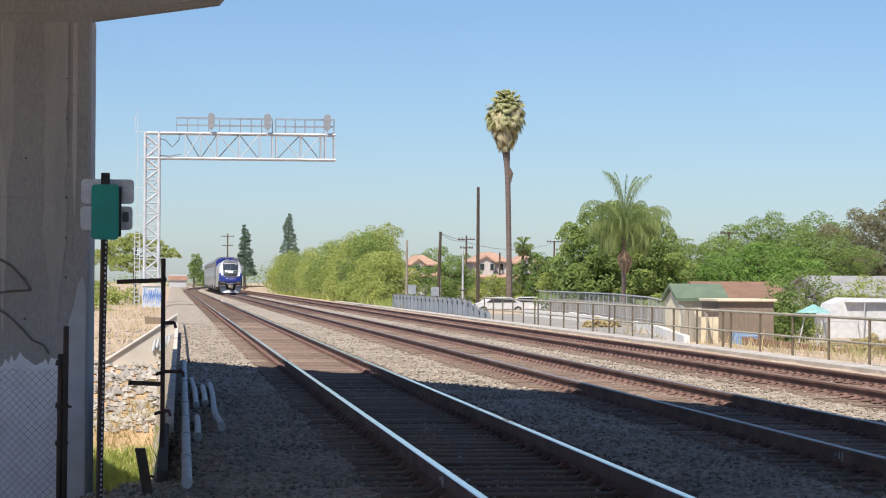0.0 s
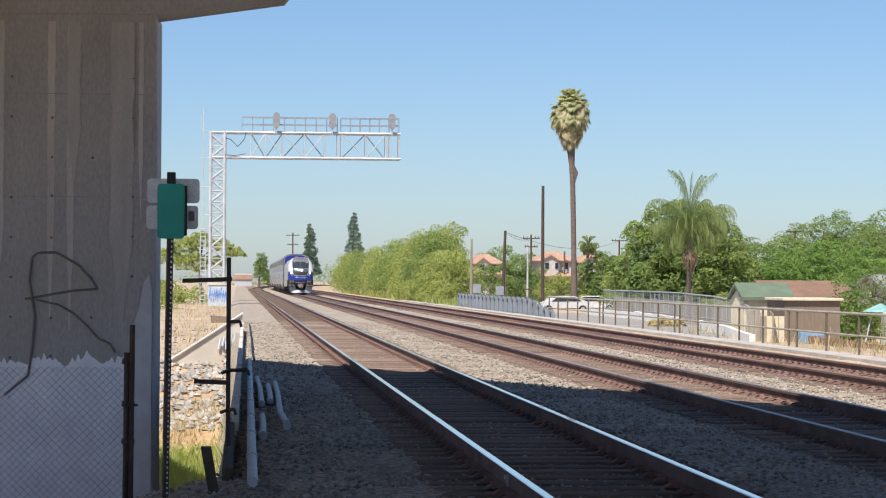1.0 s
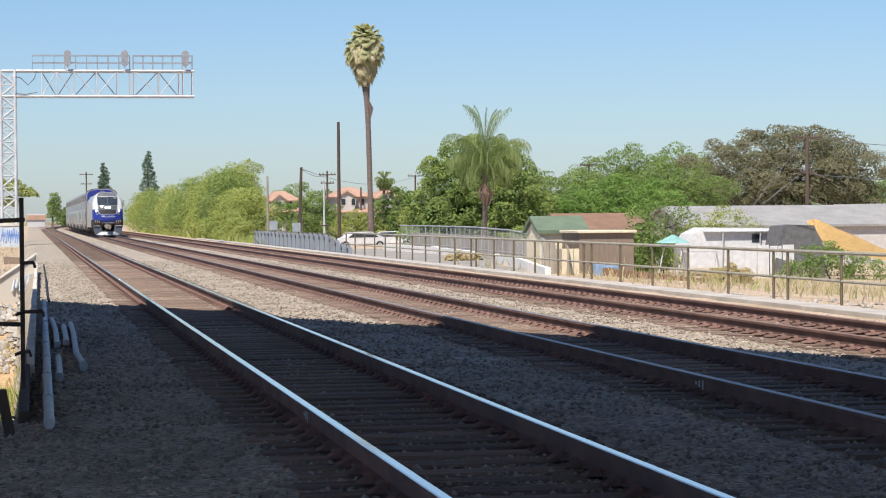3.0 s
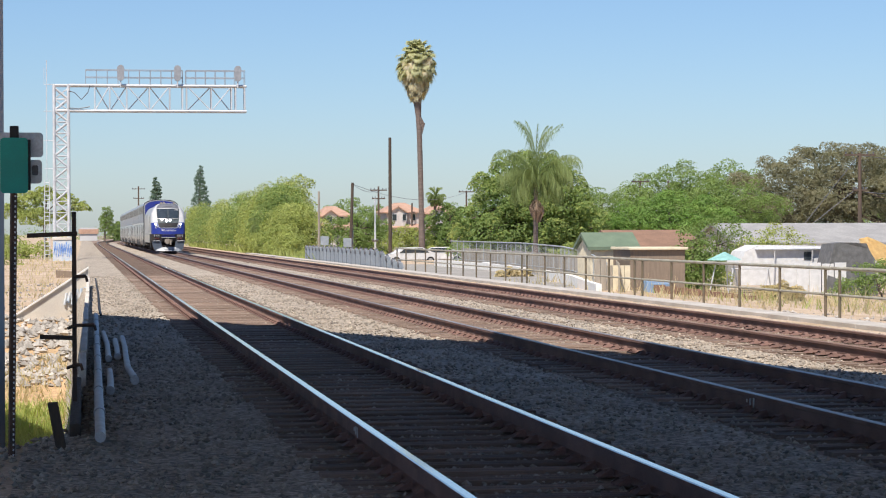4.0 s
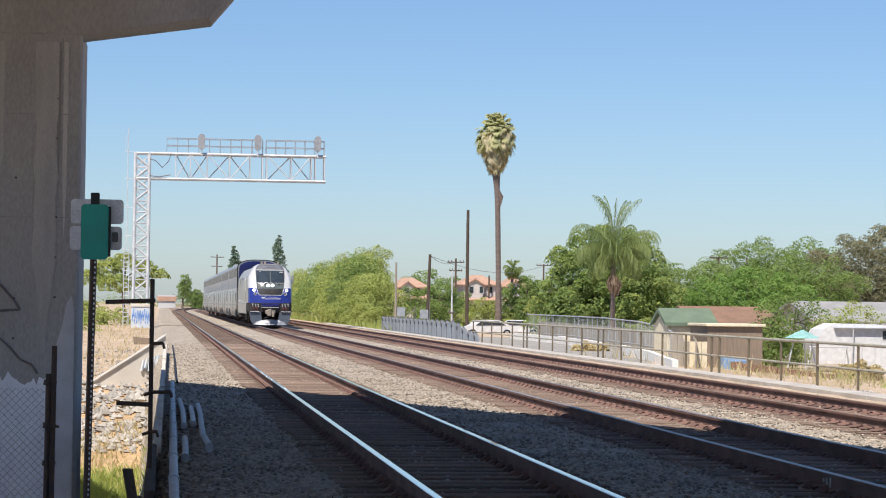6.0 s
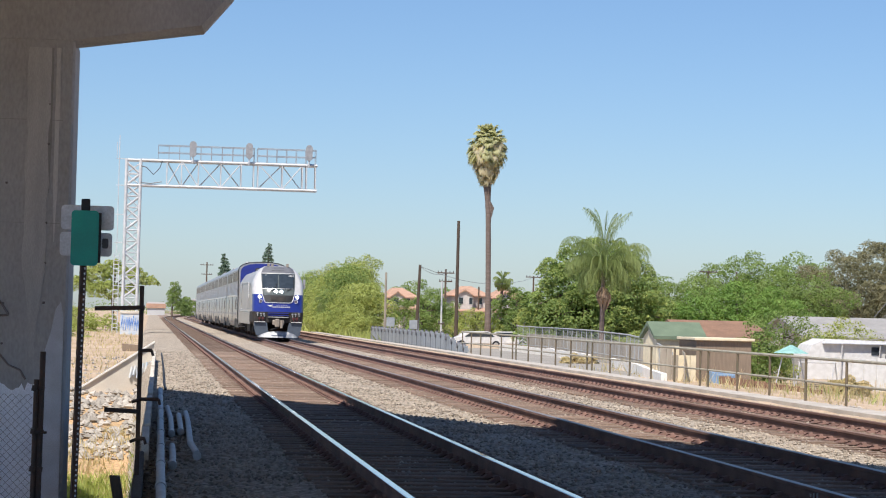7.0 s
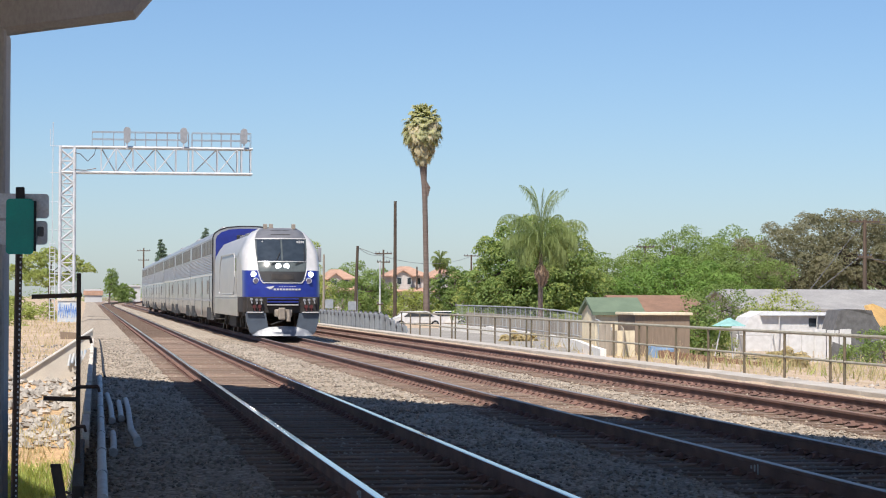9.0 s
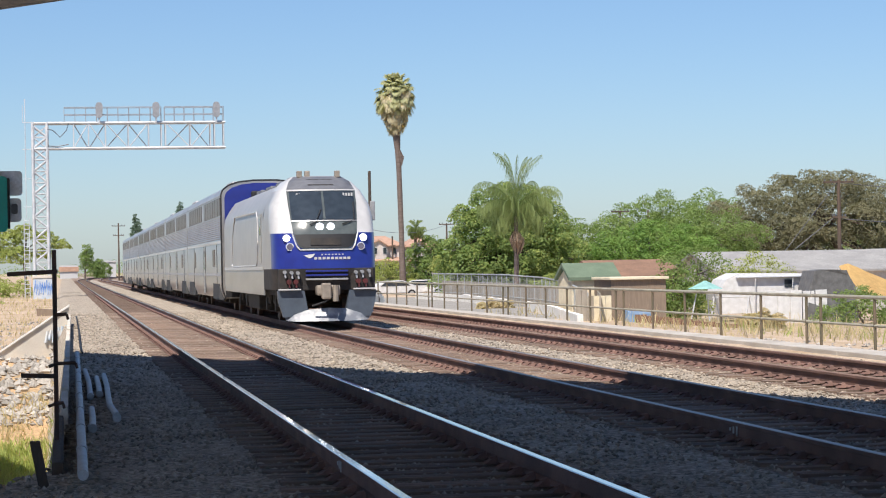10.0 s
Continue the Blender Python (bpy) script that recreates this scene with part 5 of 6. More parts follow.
    for x in (35.2, 36.1):
        bm = bmesh.new()
        rod(bm, (x, 112.1, -1.35), (x, 112.35, -1.35), 0.36, seg=16)
        part("wheel", bm, M["black"], t)
    s = thing("white_panel_fence", (0, 0, 0), "white sheet panels leaning by the trailer", "fence")
    for i in range(5):
        bm = bmesh.new()
        box(bm, 34.6 + i * 0.66, 109.0, -1.7, 35.2 + i * 0.66, 109.06, -0.02 - 0.05 * (i % 2), 0.01)
        part("panel", bm, M["trailer_white"], s)
    w = thing("swing_frame", (0, 0, 0), "thin white A-shaped swing frame in the yard", "swing")
    for x in (30.2, 31.9):
        for dx in (-0.35, 0.35):
            bm = bmesh.new()
            rod(bm, (x, 103.0, -0.2), (x + dx, 103.0 + dx, -1.75), 0.035, seg=6)
            part("leg", bm, M["white"], w)
    bm = bmesh.new()
    rod(bm, (30.1, 103.0, -0.2), (32.0, 103.0, -0.2), 0.03, seg=6)
    part("crossbar", bm, M["white"], w)
    # tarps
    t = thing("dark_tarpaulin", (0, 0, 0), "dark grey tarpaulin draped over a frame", "tarpaulin")
    bm = bmesh.new()
    extrude_poly(bm, [(36.7, -1.7), (36.95, -0.1), (37.2, 0.92), (38.1, 1.0), (38.9, 0.92), (39.35, 0.1), (39.5, -1.7)], "y", 109.0, 111.0)
    bmesh.ops.subdivide_edges(bm, edges=list(bm.edges), cuts=2, use_grid_fill=True)
    for v in bm.verts:
        v.co += noise.noise_vector(v.co * 0.9) * 0.1
    part("sheet", bm, M["dark_tarp"], t)
    t = thing("tan_tarpaulin", (0, 0, 0), "tan tarpaulin stretched as a sloping shade", "tarpaulin")
    high = [Vector(p) for p in [(40.11, 113.60, 1.13), (40.60, 113.60, 1.24), (42.70, 113.60, 0.37), (44.59, 113.60, -0.41)]]
    low = [Vector(p) for p in [(39.82, 110.80, 0.21), (40.63, 110.80, -0.33), (41.63, 110.80, -0.55), (43.73, 110.80, -1.00)]]
    bm = bmesh.new()
    grid = []
    for i in range(13):
        k, s = min(2, i // 4), i / 4 - min(2, i // 4)
        h, l = high[k].lerp(high[k + 1], s), low[k].lerp(low[k + 1], s)
        grid.append([bm.verts.new(h.lerp(l, j / 6) + Vector((0, 0, -0.16 * math.sin(math.pi * j / 6))) + noise.noise_vector(h * 1.3 + l * j) * 0.05) for j in range(7)])
    for i in range(12):
        for j in range(6):
            bm.faces.new((grid[i][j], grid[i + 1][j], grid[i + 1][j + 1], grid[i][j + 1]))
    bmesh.ops.solidify(bm, geom=list(bm.faces), thickness=0.02)
    part("sheet", bm, M["tan_tarp"], t, smooth=True)
    for p in (high[0], high[2], high[3], low[0], low[3]):
        bm = bmesh.new()
        rod(bm, (p.x, p.y, -1.85), p, 0.04, seg=6)
        part("pole", bm, M["steel"], t)
    u = thing("turquoise_parasol", (0, 0, 0), "turquoise canvas garden canopy on thin legs", "parasol")
    bm = bmesh.new()
    c = (27.75, 96.0)
    rod(bm, (*c, 0.30), (*c, 0.66), 0.80, 0.05, seg=8)
    part("canopy", bm, M["teal_cloth"], u)
    for dx in (-0.8, 0.8, 0.2):
        bm = bmesh.new()
        rod(bm, (c[0] + dx * 0.5, c[1], 0.1), (c[0] + dx, c[1], -1.7), 0.03, seg=6)
        part("leg", bm, M["steel"], u)


build_houses()


def utility_pole(x, y, z0, z1, r, mat, label, arms=(), lean=0.0):
    p = thing("utility_pole", (0, 0, 0), label, "utility pole")
    bm = bmesh.new()
    rod(bm, (x, y, z0), (x + lean, y, z1), r, r * 0.75, seg=10)
    part("pole", bm, M[mat], p)
    for z, w in arms:
        bm = bmesh.new()
        box(bm, x + lean - w, y - 0.1, z - 0.06, x + lean + w, y + 0.05, z + 0.06)
        a = part("crossarm", bm, M["pole_wood"], p)
        for s in (-0.9, -0.5, 0.5, 0.9):
            bm = bmesh.new()
            rod(bm, (x + lean + s * w, y, z + 0.06), (x + lean + s * w, y, z + 0.22), 0.05, seg=6)
            part("insulator", bm, M["grey_paint"], a)
    return p


def build_poles():
    utility_pole(28.0, 207.2, -1.6, 10.36, 0.18, "dark_wood", "tall bare dark timber pole")
    utility_pole(23.55, 200.9, -0.8, 6.05, 0.16, "dark_wood", "leaning dark pole with a wire", lean=0.22)
    utility_pole(23.8, 201.5, -0.8, 3.0, 0.10, "steel", "short pale steel post beside a leaning pole")
    utility_pole(19.2, 186.0, -0.9, 5.0, 0.11, "wood", "slim pale timber pole")
    utility_pole(31.0, 238.6, -1.6, 6.5, 0.13, "pole_wood", "timber utility pole with crossarms", ((6.1, 0.9), (5.2, 0.7)))
    utility_pole(28.5, 222.0, -1.6, 4.95, 0.11, "steel", "pale steel street pole with a sign plate", ((0.75, 0.3),))
    utility_pole(41.9, 289.0, -1.6, 5.4, 0.14, "pole_wood", "brown utility pole before an orange-roofed house")
    utility_pole(53.3, 150.7, -1.9, 7.0, 0.16, "pole_wood", "brown timber utility pole with crossarm and guy wires", ((6.85, 1.1), (4.4, 0.5)))
    utility_pole(59.6, 238.6, -1.8, 7.1, 0.15, "pole_wood", "timber utility pole with a crossarm among trees", ((7.0, 1.0),))
    utility_pole(9.9, 414.4, -0.3, 10.2, 0.17, "pole_wood", "distant timber utility pole with two crossarms", ((9.7, 1.2), (8.0, 1.0)))
    utility_pole(49.2, 290.0, -1.6, 7.0, 0.14, "pole_wood", "timber utility pole with a crossarm behind the bushes", ((6.85, 1.0),))
    w = thing("overhead_wire", (0, 0, 0), "thin dark overhead wires between the poles", "wire")
    for a, b, sag in (((23.8, 200.9, 5.9), (31.0, 238.6, 6.1), 0.4), ((23.8, 200.9, 5.9), (49.2, 290, 6.8), 1.2), ((53.3, 150.7, 6.8), (75, 150, 6.6), 0.6), ((53.3, 150.7, 4.3), (75, 152, 4.2), 0.5), ((53.2, 150.7, 6.8), (48.6, 150.7, 1.2), 0.0), ((53.2, 150.7, 4.6), (46.5, 150.7, -0.5), 0.0)):
        bm = bmesh.new()
        a, b = Vector(a), Vector(b)
        pts = [a.lerp(b, i / 8) - Vector((0, 0, sag * 4 * (i / 8) * (1 - i / 8))) for i in range(9)]
        tube(bm, pts, 0.022, 4)
        part("wire", bm, M["grey_paint"], w)
    for x, y, z in ((18.6, 176.0, 0.9), (20.4, 176.0, 0.75)):
        s = thing("small_sign", (0, 0, 0), "small pale sign plates on a thin post by the bushes", "sign", "small signs by the hedge")
        bm = bmesh.new()
        rod(bm, (x, y, -1.2), (x, y, z + 0.3), 0.04, seg=6)
        part("post", bm, M["steel"], s)
        bm = bmesh.new()
        box(bm, x - 0.32, y - 0.06, z - 0.3, x + 0.32, y - 0.03, z + 0.4, 0.01)
        part("plate", bm, M["grey_panel"], s)


build_poles()


def build_car(x, y, rz, label):
    c = thing("parked_car", (x, y, -1.05), label, "car", "parked white cars", rz)
    bm = bmesh.new()
    prof = [(-2.3, 0.35), (-2.25, 0.75), (-1.4, 0.92), (-0.8, 1.38), (0.8, 1.42), (1.6, 0.98), (2.25, 0.88), (2.3, 0.4)]
    extrude_poly(bm, prof, "y", -0.88, 0.88)
    bmesh.ops.bevel(bm, geom=list(bm.edges), offset=0.06, segments=2, affect="EDGES")
    part("body", bm, M["trailer_white"], c, smooth=True)
    for s in (-1, 1):
        bm = bmesh.new()
        extrude_poly(bm, [(-1.2, 0.95), (-0.72, 1.32), (0.75, 1.35), (1.35, 0.98)], "y", s * 0.885, s * 0.90)
        part("side_window", bm, M["glass"], c)
        for u in (-1.45, 1.45):
            bm = bmesh.new()
            rod(bm, (u, s * 0.75, 0.33), (u, s * 0.92, 0.33), 0.33, seg=18)
            w = part("wheel", bm, M["black"], c)
            bm = bmesh.new()
            rod(bm, (u, s * 0.92, 0.33), (u, s * 0.93, 0.33), 0.2, seg=14)
            part("rim", bm, M["silver"], w)
    for s in (-1, 1):
        bm = bmesh.new()
        box(bm, -2.32, s * 0.55 - 0.18, 0.62, -2.24, s * 0.55 + 0.18, 0.75, 0.02)
        part("headlight", bm, M["lamp_off"], c)


build_car(26.4, 183.0, 8, "white parked saloon car beside the yard fence")
build_car(29.4, 186.5, -12, "white parked car half hidden by a fence")


# ---- plants ----
def foliage(name, parent, blobs, n, size, mat, seed, inner=0.55):
    """Many small leaf clumps over lumpy blobs (x, y, z, rx, ry, rz), as one mesh."""
    n, size = int(n * 3.6), size * 0.53
    r = np.random.RandomState(seed)
    area = np.array([b[3] * b[5] + b[4] * b[5] + b[3] * b[4] for b in blobs])
    pick = r.choice(len(blobs), n, p=area / area.sum())
    B = np.array(blobs)[pick]
    u = r.normal(size=(n, 3))
    u /= np.linalg.norm(u, axis=1)[:, None]
    u[:, 2] = np.where(u[:, 2] < -0.55, -u[:, 2], u[:, 2])
    ph = r.uniform(0, 6.28, (len(blobs), 3))[pick]
    lump = 1 + 0.10 * np.sin(5 * u[:, 0] + ph[:, 0]) * np.sin(5 * u[:, 1] + ph[:, 1]) + 0.09 * np.sin(11 * u[:, 2] + ph[:, 2]) * np.sin(9 * u[:, 0] + ph[:, 1])
    rad = (inner + (1 - inner) * r.uniform(0, 1, n) ** 0.45) * lump + r.normal(size=n) * 0.035
    c = B[:, :3] + u * B[:, 3:] * rad[:, None]
    s = size * r.uniform(0.55, 1.35, n)
    nrm = u * 1.1 + r.normal(size=(n, 3)) * 0.42 + np.array([-0.05, -0.1, 0.45])
    nrm /= np.linalg.norm(nrm, axis=1)[:, None]
    a = np.cross(nrm, r.normal(size=(n, 3)))
    a /= np.linalg.norm(a, axis=1)[:, None]
    b = np.cross(nrm, a)
    v = np.stack([c - a * s[:, None] * 0.5, c - b * s[:, None] * 0.32 + nrm * s[:, None] * 0.08, c + a * s[:, None] * 0.5 - nrm * s[:, None] * 0.05, c + b * s[:, None] * 0.32 + nrm * s[:, None] * 0.08], 1)
    f = np.arange(4 * n).reshape(-1, 4)
    return mesh_object(name, v.reshape(-1, 3).tolist(), f.tolist(), mat, parent)


def limbs(bm, base, top, r, blobs, seed):
    rnd = random.Random(seed)
    base, top = Vector(base), Vector(top)
    mid = base.lerp(top, 0.55) + Vector((rnd.uniform(-.3, .3), 0, 0))
    rod(bm, base, mid, r, r * 0.7, seg=9)
    rod(bm, mid, top, r * 0.7, r * 0.35, seg=8)
    for b in blobs:
        p = Vector(b[:3])
        q = mid.lerp(top, rnd.uniform(0, 0.6))
        m = q.lerp(p, 0.5) + Vector((0, 0, 0.25))
        rod(bm, q, m, r * 0.38, r * 0.26, seg=6)
        rod(bm, m, p, r * 0.26, r * 0.1, seg=6)


def tree(label, base, blobs, n, size, mat, seed, trunk=0.25, name="tree", group="", bark="bark", second=None):
    t = thing(name, (0, 0, 0), label, "tree" if name == "tree" else name, group)
    rnd = random.Random(seed + 7)
    small = []
    for x, y, z, rx, ry, rz in blobs:
        for k in range(11):
            a, e, q = rnd.uniform(0, 6.28), rnd.uniform(-0.5, 1.35), rnd.uniform(0.24, 0.44)
            m = min(rx, rz) * q
            small.append((x + rx * 0.88 * math.cos(a) * math.cos(e), y + ry * 0.88 * math.sin(a) * math.cos(e), z + rz * 0.88 * math.sin(e), m * 1.15, m * 1.15, m * 0.9))
    cx = sum(b[0] for b in blobs) / len(blobs)
    cy = sum(b[1] for b in blobs) / len(blobs)
    zt = max(b[2] for b in blobs)
    bm = bmesh.new()
    limbs(bm, base, (cx, cy, zt), trunk, blobs, seed)
    part("trunk", bm, M[bark], t)
    foliage("crown", t, [(b[0], b[1], b[2], b[3] * 0.84, b[4] * 0.84, b[5] * 0.84) for b in blobs] + small, n, size, M[mat], seed, 0.72)
    if second:
        foliage("crown", t, small, n // 3, size * 0.9, M[second], seed + 50, 0.8)
    return t


def cluster(x0, x1, y, z0, tops, depth, seed):
    """Blobs that fill a crown whose skyline is given as heights from x0 to x1."""
    rnd = random.Random(seed)
    out = []
    m = len(tops)
    for i, h in enumerate(tops):
        x = x0 + (x1 - x0) * (i + 0.5) / m
        w = (x1 - x0) / m
        r = max(w * 0.95, (h - z0) * 0.22)
        z = h - r * 0.85
        out.append((x, y + rnd.uniform(-0.3, 0.3) * depth, z, r, r * 1.1, r * 0.85))
        while z - r * 1.0 > z0:
            z -= r * 1.05
            out.append((x + rnd.uniform(-0.4, 0.4) * w, y - 0.15 * depth + rnd.uniform(-0.4, 0.3) * depth, z, r * 1.1, r * 1.15, r))
    return out


def build_trees():
    # broad dark green tree behind the feather palm
    b = cluster(26.2, 35.6, 157, -0.9, [3.6, 5.6, 6.7, 7.1, 7.0, 6.2, 4.2], 4, 1)
    tree("broad dense dark green tree in a yard", (31, 157, -1.5), b, 15000, 0.34, "leaf", 21, 0.35, second="leaf_light")
    # skyline of the yard trees
    b = cluster(33.5, 41, 185, -1.5, [4.2, 4.8, 4.6, 4.0], 4, 2)
    tree("mid-green yard tree behind low houses", (37, 185, -1.8), b, 6000, 0.36, "leaf_bright", 22)
    b = cluster(47.5, 60, 232, -1.5, [5.6, 6.6, 6.0, 6.6, 5.8], 5, 3)
    tree("mid-green tree on the yard skyline", (54, 232, -1.8), b, 8000, 0.42, "leaf", 23)
    b = cluster(60, 71, 250, -1.5, [7.0, 8.2, 9.1, 9.4, 8.2], 5, 4)
    tree("tall bright green tree on the skyline", (66, 250, -1.8), b, 9000, 0.42, "leaf", 24, 0.3)
    b = cluster(67, 73.5, 242, -1.5, [7.8, 9.2, 8.6], 4, 5)
    tree("rounded bright green tree beside a dark one", (70, 242, -1.8), b, 5500, 0.42, "leaf", 25, 0.3)
    b = cluster(41.5, 53.5, 182, -1.5, [3.6, 4.0, 4.4, 4.8, 4.4, 3.4], 5, 6)
    tree("fresh green tree with loose foliage", (47, 182, -1.8), b, 9000, 0.36, "leaf_bright", 26)
    b = cluster(52, 61, 195, -1.5, [5.2, 6.0, 6.2, 5.0], 5, 7)
    tree("olive-green tree with drooping foliage", (56, 195, -1.8), b, 7000, 0.36, "leaf", 27)
    # great dark tree
    b = cluster(63, 83.5, 215, -1.0, [7.3, 8.9, 9.6, 10.1, 10.0, 9.5, 8.2], 7, 8)
    tree("great spreading dull dark green tree", (73, 215, -1.8), b, 34000, 0.38, "leaf_dark", 28, 0.6)
    b = cluster(82, 100, 225, -1.5, [4.5, 5.5, 5.0, 4.6], 6, 9)
    tree("mid-green tree beyond the dark tree", (90, 225, -1.8), b, 6000, 0.45, "leaf", 29)
    # trees between the poles and before the orange roofs
    b = cluster(24.2, 30.5, 228, -1.5, [3.1, 3.3, 3.9, 3.2], 5, 10)
    tree("grey-green tree among street poles", (27.5, 228, -1.6), b, 5000, 0.36, "leaf", 30)
    b = cluster(33.4, 37.4, 218, -1.5, [3.6, 4.4, 4.0], 4, 11)
    tree("green tree behind a tall pole", (35.4, 218, -1.6), b, 4500, 0.36, "leaf", 31)
    b = cluster(32.5, 38.5, 196, -1.5, [2.4, 3.2, 4.0, 4.4], 4, 12)
    tree("light green tree beside the palm trunk", (35.5, 196, -1.6), b, 5000, 0.34, "leaf_light", 32)
    b = cluster(28.6, 33.0, 215, -1.5, [1.6, 2.3, 2.0, 1.5], 3, 13)
    tree("yellow-green shrub beside the palm trunk", (31, 215, -1.6), b, 2500, 0.3, "leaf_light", 33, 0.1)
    b = cluster(35, 43, 330, -1.5, [5.6, 6.6, 5.4], 5, 14)
    tree("distant tree beyond the orange roofs", (39, 330, -1.8), b, 3000, 0.5, "leaf", 34)
    # shrubs in the yards
    for k, (x0, x1, y, tops, m, lab) in enumerate(((25.7, 27.7, 98, [0.9, 1.75, 1.2], "leaf", "straggly olive shrub in the yard"), (31.8, 35.4, 118, [0.9, 2.2, 2.4, 1.6], "leaf", "dark green shrub behind the parasol"), (36.0, 39.8, 121, [1.4, 1.9, 1.3], "leaf_light", "yellow-green shrub before a grey roof"), (36.4, 41.0, 106, [-0.6, 0.1, -0.1, -0.6], "leaf", "tangled green shrub below a tan shade"), (25.4, 28.5, 100, [0.2, 0.6, 0.3], "leaf_light", "light green shrub by the outbuilding"), (26.6, 29.0, 128, [0.5, 0.9, 0.4], "leaf_light", "small green shrub behind the board fence"), (20.7, 22.5, 113.5, [-0.42, -0.2, -0.36], "dry_grass", "small dry shrub on grey gravel"), (29.5, 31.5, 96.5, [-0.9, -0.7, -0.9], "dry_grass", "low dry bush in the dry yard"))):
        tree(lab, ((x0 + x1) / 2, y, ground_z((x0 + x1) / 2, y) - 0.1), cluster(x0, x1, y, -1.4, tops, 1.5, 60 + k), 1700, 0.22, m, 40 + k, 0.06, "shrub", "yard shrubs")
    # long hedge of bushes beside the track
    segs = ((330, 360, 15.2, 17.5, [5.4, 5.7]), (296, 330, 15.6, 19.0, [5.6, 5.9]), (268, 296, 16.2, 20.5, [5.5, 5.8]), (246, 268, 16.4, 21.0, [5.7, 6.4]), (226, 246, 16.8, 21.5, [6.3, 7.1]), (208, 226, 17.0, 19.0, [6.0, 5.7]), (192, 208, 17.2, 18.3, [4.2, 4.0]))
    for k, (y0, y1, x0, x1, tops) in enumerate(segs):
        b = []
        rnd = random.Random(70 + k)
        y = y0
        while y < y1:
            for i, h in enumerate(tops):
                hh = h + rnd.uniform(-1.4, 0.35)
                r = 1.7 + rnd.uniform(-0.3, 0.4)
                x = x0 + 1.4 + (x1 - x0 - 1.4) * i / max(1, len(tops) - 1)
                b.append((x, y, hh - r, r, r * 1.2, r))
                b.append((x - 0.5, y + 1, hh - r * 2.0, r * 1.05, r * 1.2, r))
            b.append((x0 + rnd.uniform(-0.2, 0.8), y + 1.5, 0.9 + rnd.uniform(-0.4, 0.6), 1.4, 1.8, 1.5))
            b.append((x0 + 0.6 + rnd.uniform(-0.2, 0.8), y + 0.5, 2.3 + rnd.uniform(-0.5, 0.5), 1.4, 1.8, 1.3))
            y += 3.4
        tree("tall leafy green bushes in a row beside the track", ((x0 + x1) / 2, (y0 + y1) / 2, -0.6), b, 7200 if y1 < 280 else 4200, 0.34, ("leaf_light", "leaf")[k % 2], 80 + k, 0.2, "bush", "row of trackside bushes", second="leaf_light")
    b = [(16.6, 188, 0.6, 1.5, 2.5, 1.5), (15.6, 196, 0.4, 1.2, 2.5, 1.3), (16.9, 183, 0.3, 1.1, 2.0, 1.2), (15.4, 206, 0.5, 1.0, 3, 1.2)]
    tree("yellow-green weedy bush at the end of the row", (16.5, 190, -0.5), b, 3500, 0.3, "leaf_light", 90, 0.1, "bush", "row of trackside bushes")
    # conifers, slender and layered
    for x, y, top, w, seed in ((15.0, 477, 13.3, 2.2, 1), (24.2, 477, 15.6, 2.9, 2)):
        b = []
        z = 3.0
        while z < top:
            r = w * (1 - (z - 2) / (top - 1.5)) * 1.15 + 0.25
            b.append((x + random.uniform(-.3, .3), y, z, r, r, 0.9))
            z += 0.8
        tree("tall slender dark conifer in the distance", (x, y, -0.4), b, 4500, 0.42, "leaf_blue", 95 + seed, 0.3, "conifer", "distant conifers")
    # far trees left of the train
    b = cluster(4.4, 6.4, 530, 2.0, [6.2, 7.8, 6.0], 2, 15)
    tree("distant pale tree beside the far track", (4.8, 530, -0.3), b, 900, 0.6, "leaf", 98, 0.25)
    b = cluster(6.5, 11, 560, -0.3, [3.6, 4.6, 3.2], 4, 16)
    tree("distant hazy green tree by the far track", (9, 560, -0.3), b, 1800, 0.6, "leaf", 99, 0.25)
    # loose tree behind the gantry mast
    b = [(-4.6, 189, 4.1, 1.3, 1.3, 0.9), (-3.0, 189, 4.6, 1.4, 1.3, 0.8), (-4.0, 188, 2.7, 1.6, 1.4, 0.9), (-1.5, 189, 4.2, 1.2, 1.2, 0.6), (-0.2, 189, 3.7, 1.0, 1.0, 0.5), (-1.8, 189, 3.0, 1.0, 1.0, 0.6), (-5.6, 189, 3.2, 1.2, 1.2, 0.9)]
    tree("loose light green tree behind the gantry mast", (-3.0, 189, -0.5), b, 3600, 0.3, "leaf_light", 100, 0.14)
    b = cluster(-9.5, -2.8, 175, -0.6, [1.2, 1.6, 1.3, 0.9], 3, 17)
    tree("yellow-green shrub on the dry bank", (-5, 175, -0.5), b, 2600, 0.3, "leaf_light", 101, 0.08, "shrub", "bank shrubs")
    b = cluster(-9, -4.4, 150, -0.6, [0.7, 0.9, 0.6], 3, 18)
    tree("dry yellow-green shrub on the bank", (-6, 150, -0.6), b, 1600, 0.28, "leaf_light", 102, 0.08, "shrub", "bank shrubs")


build_trees()


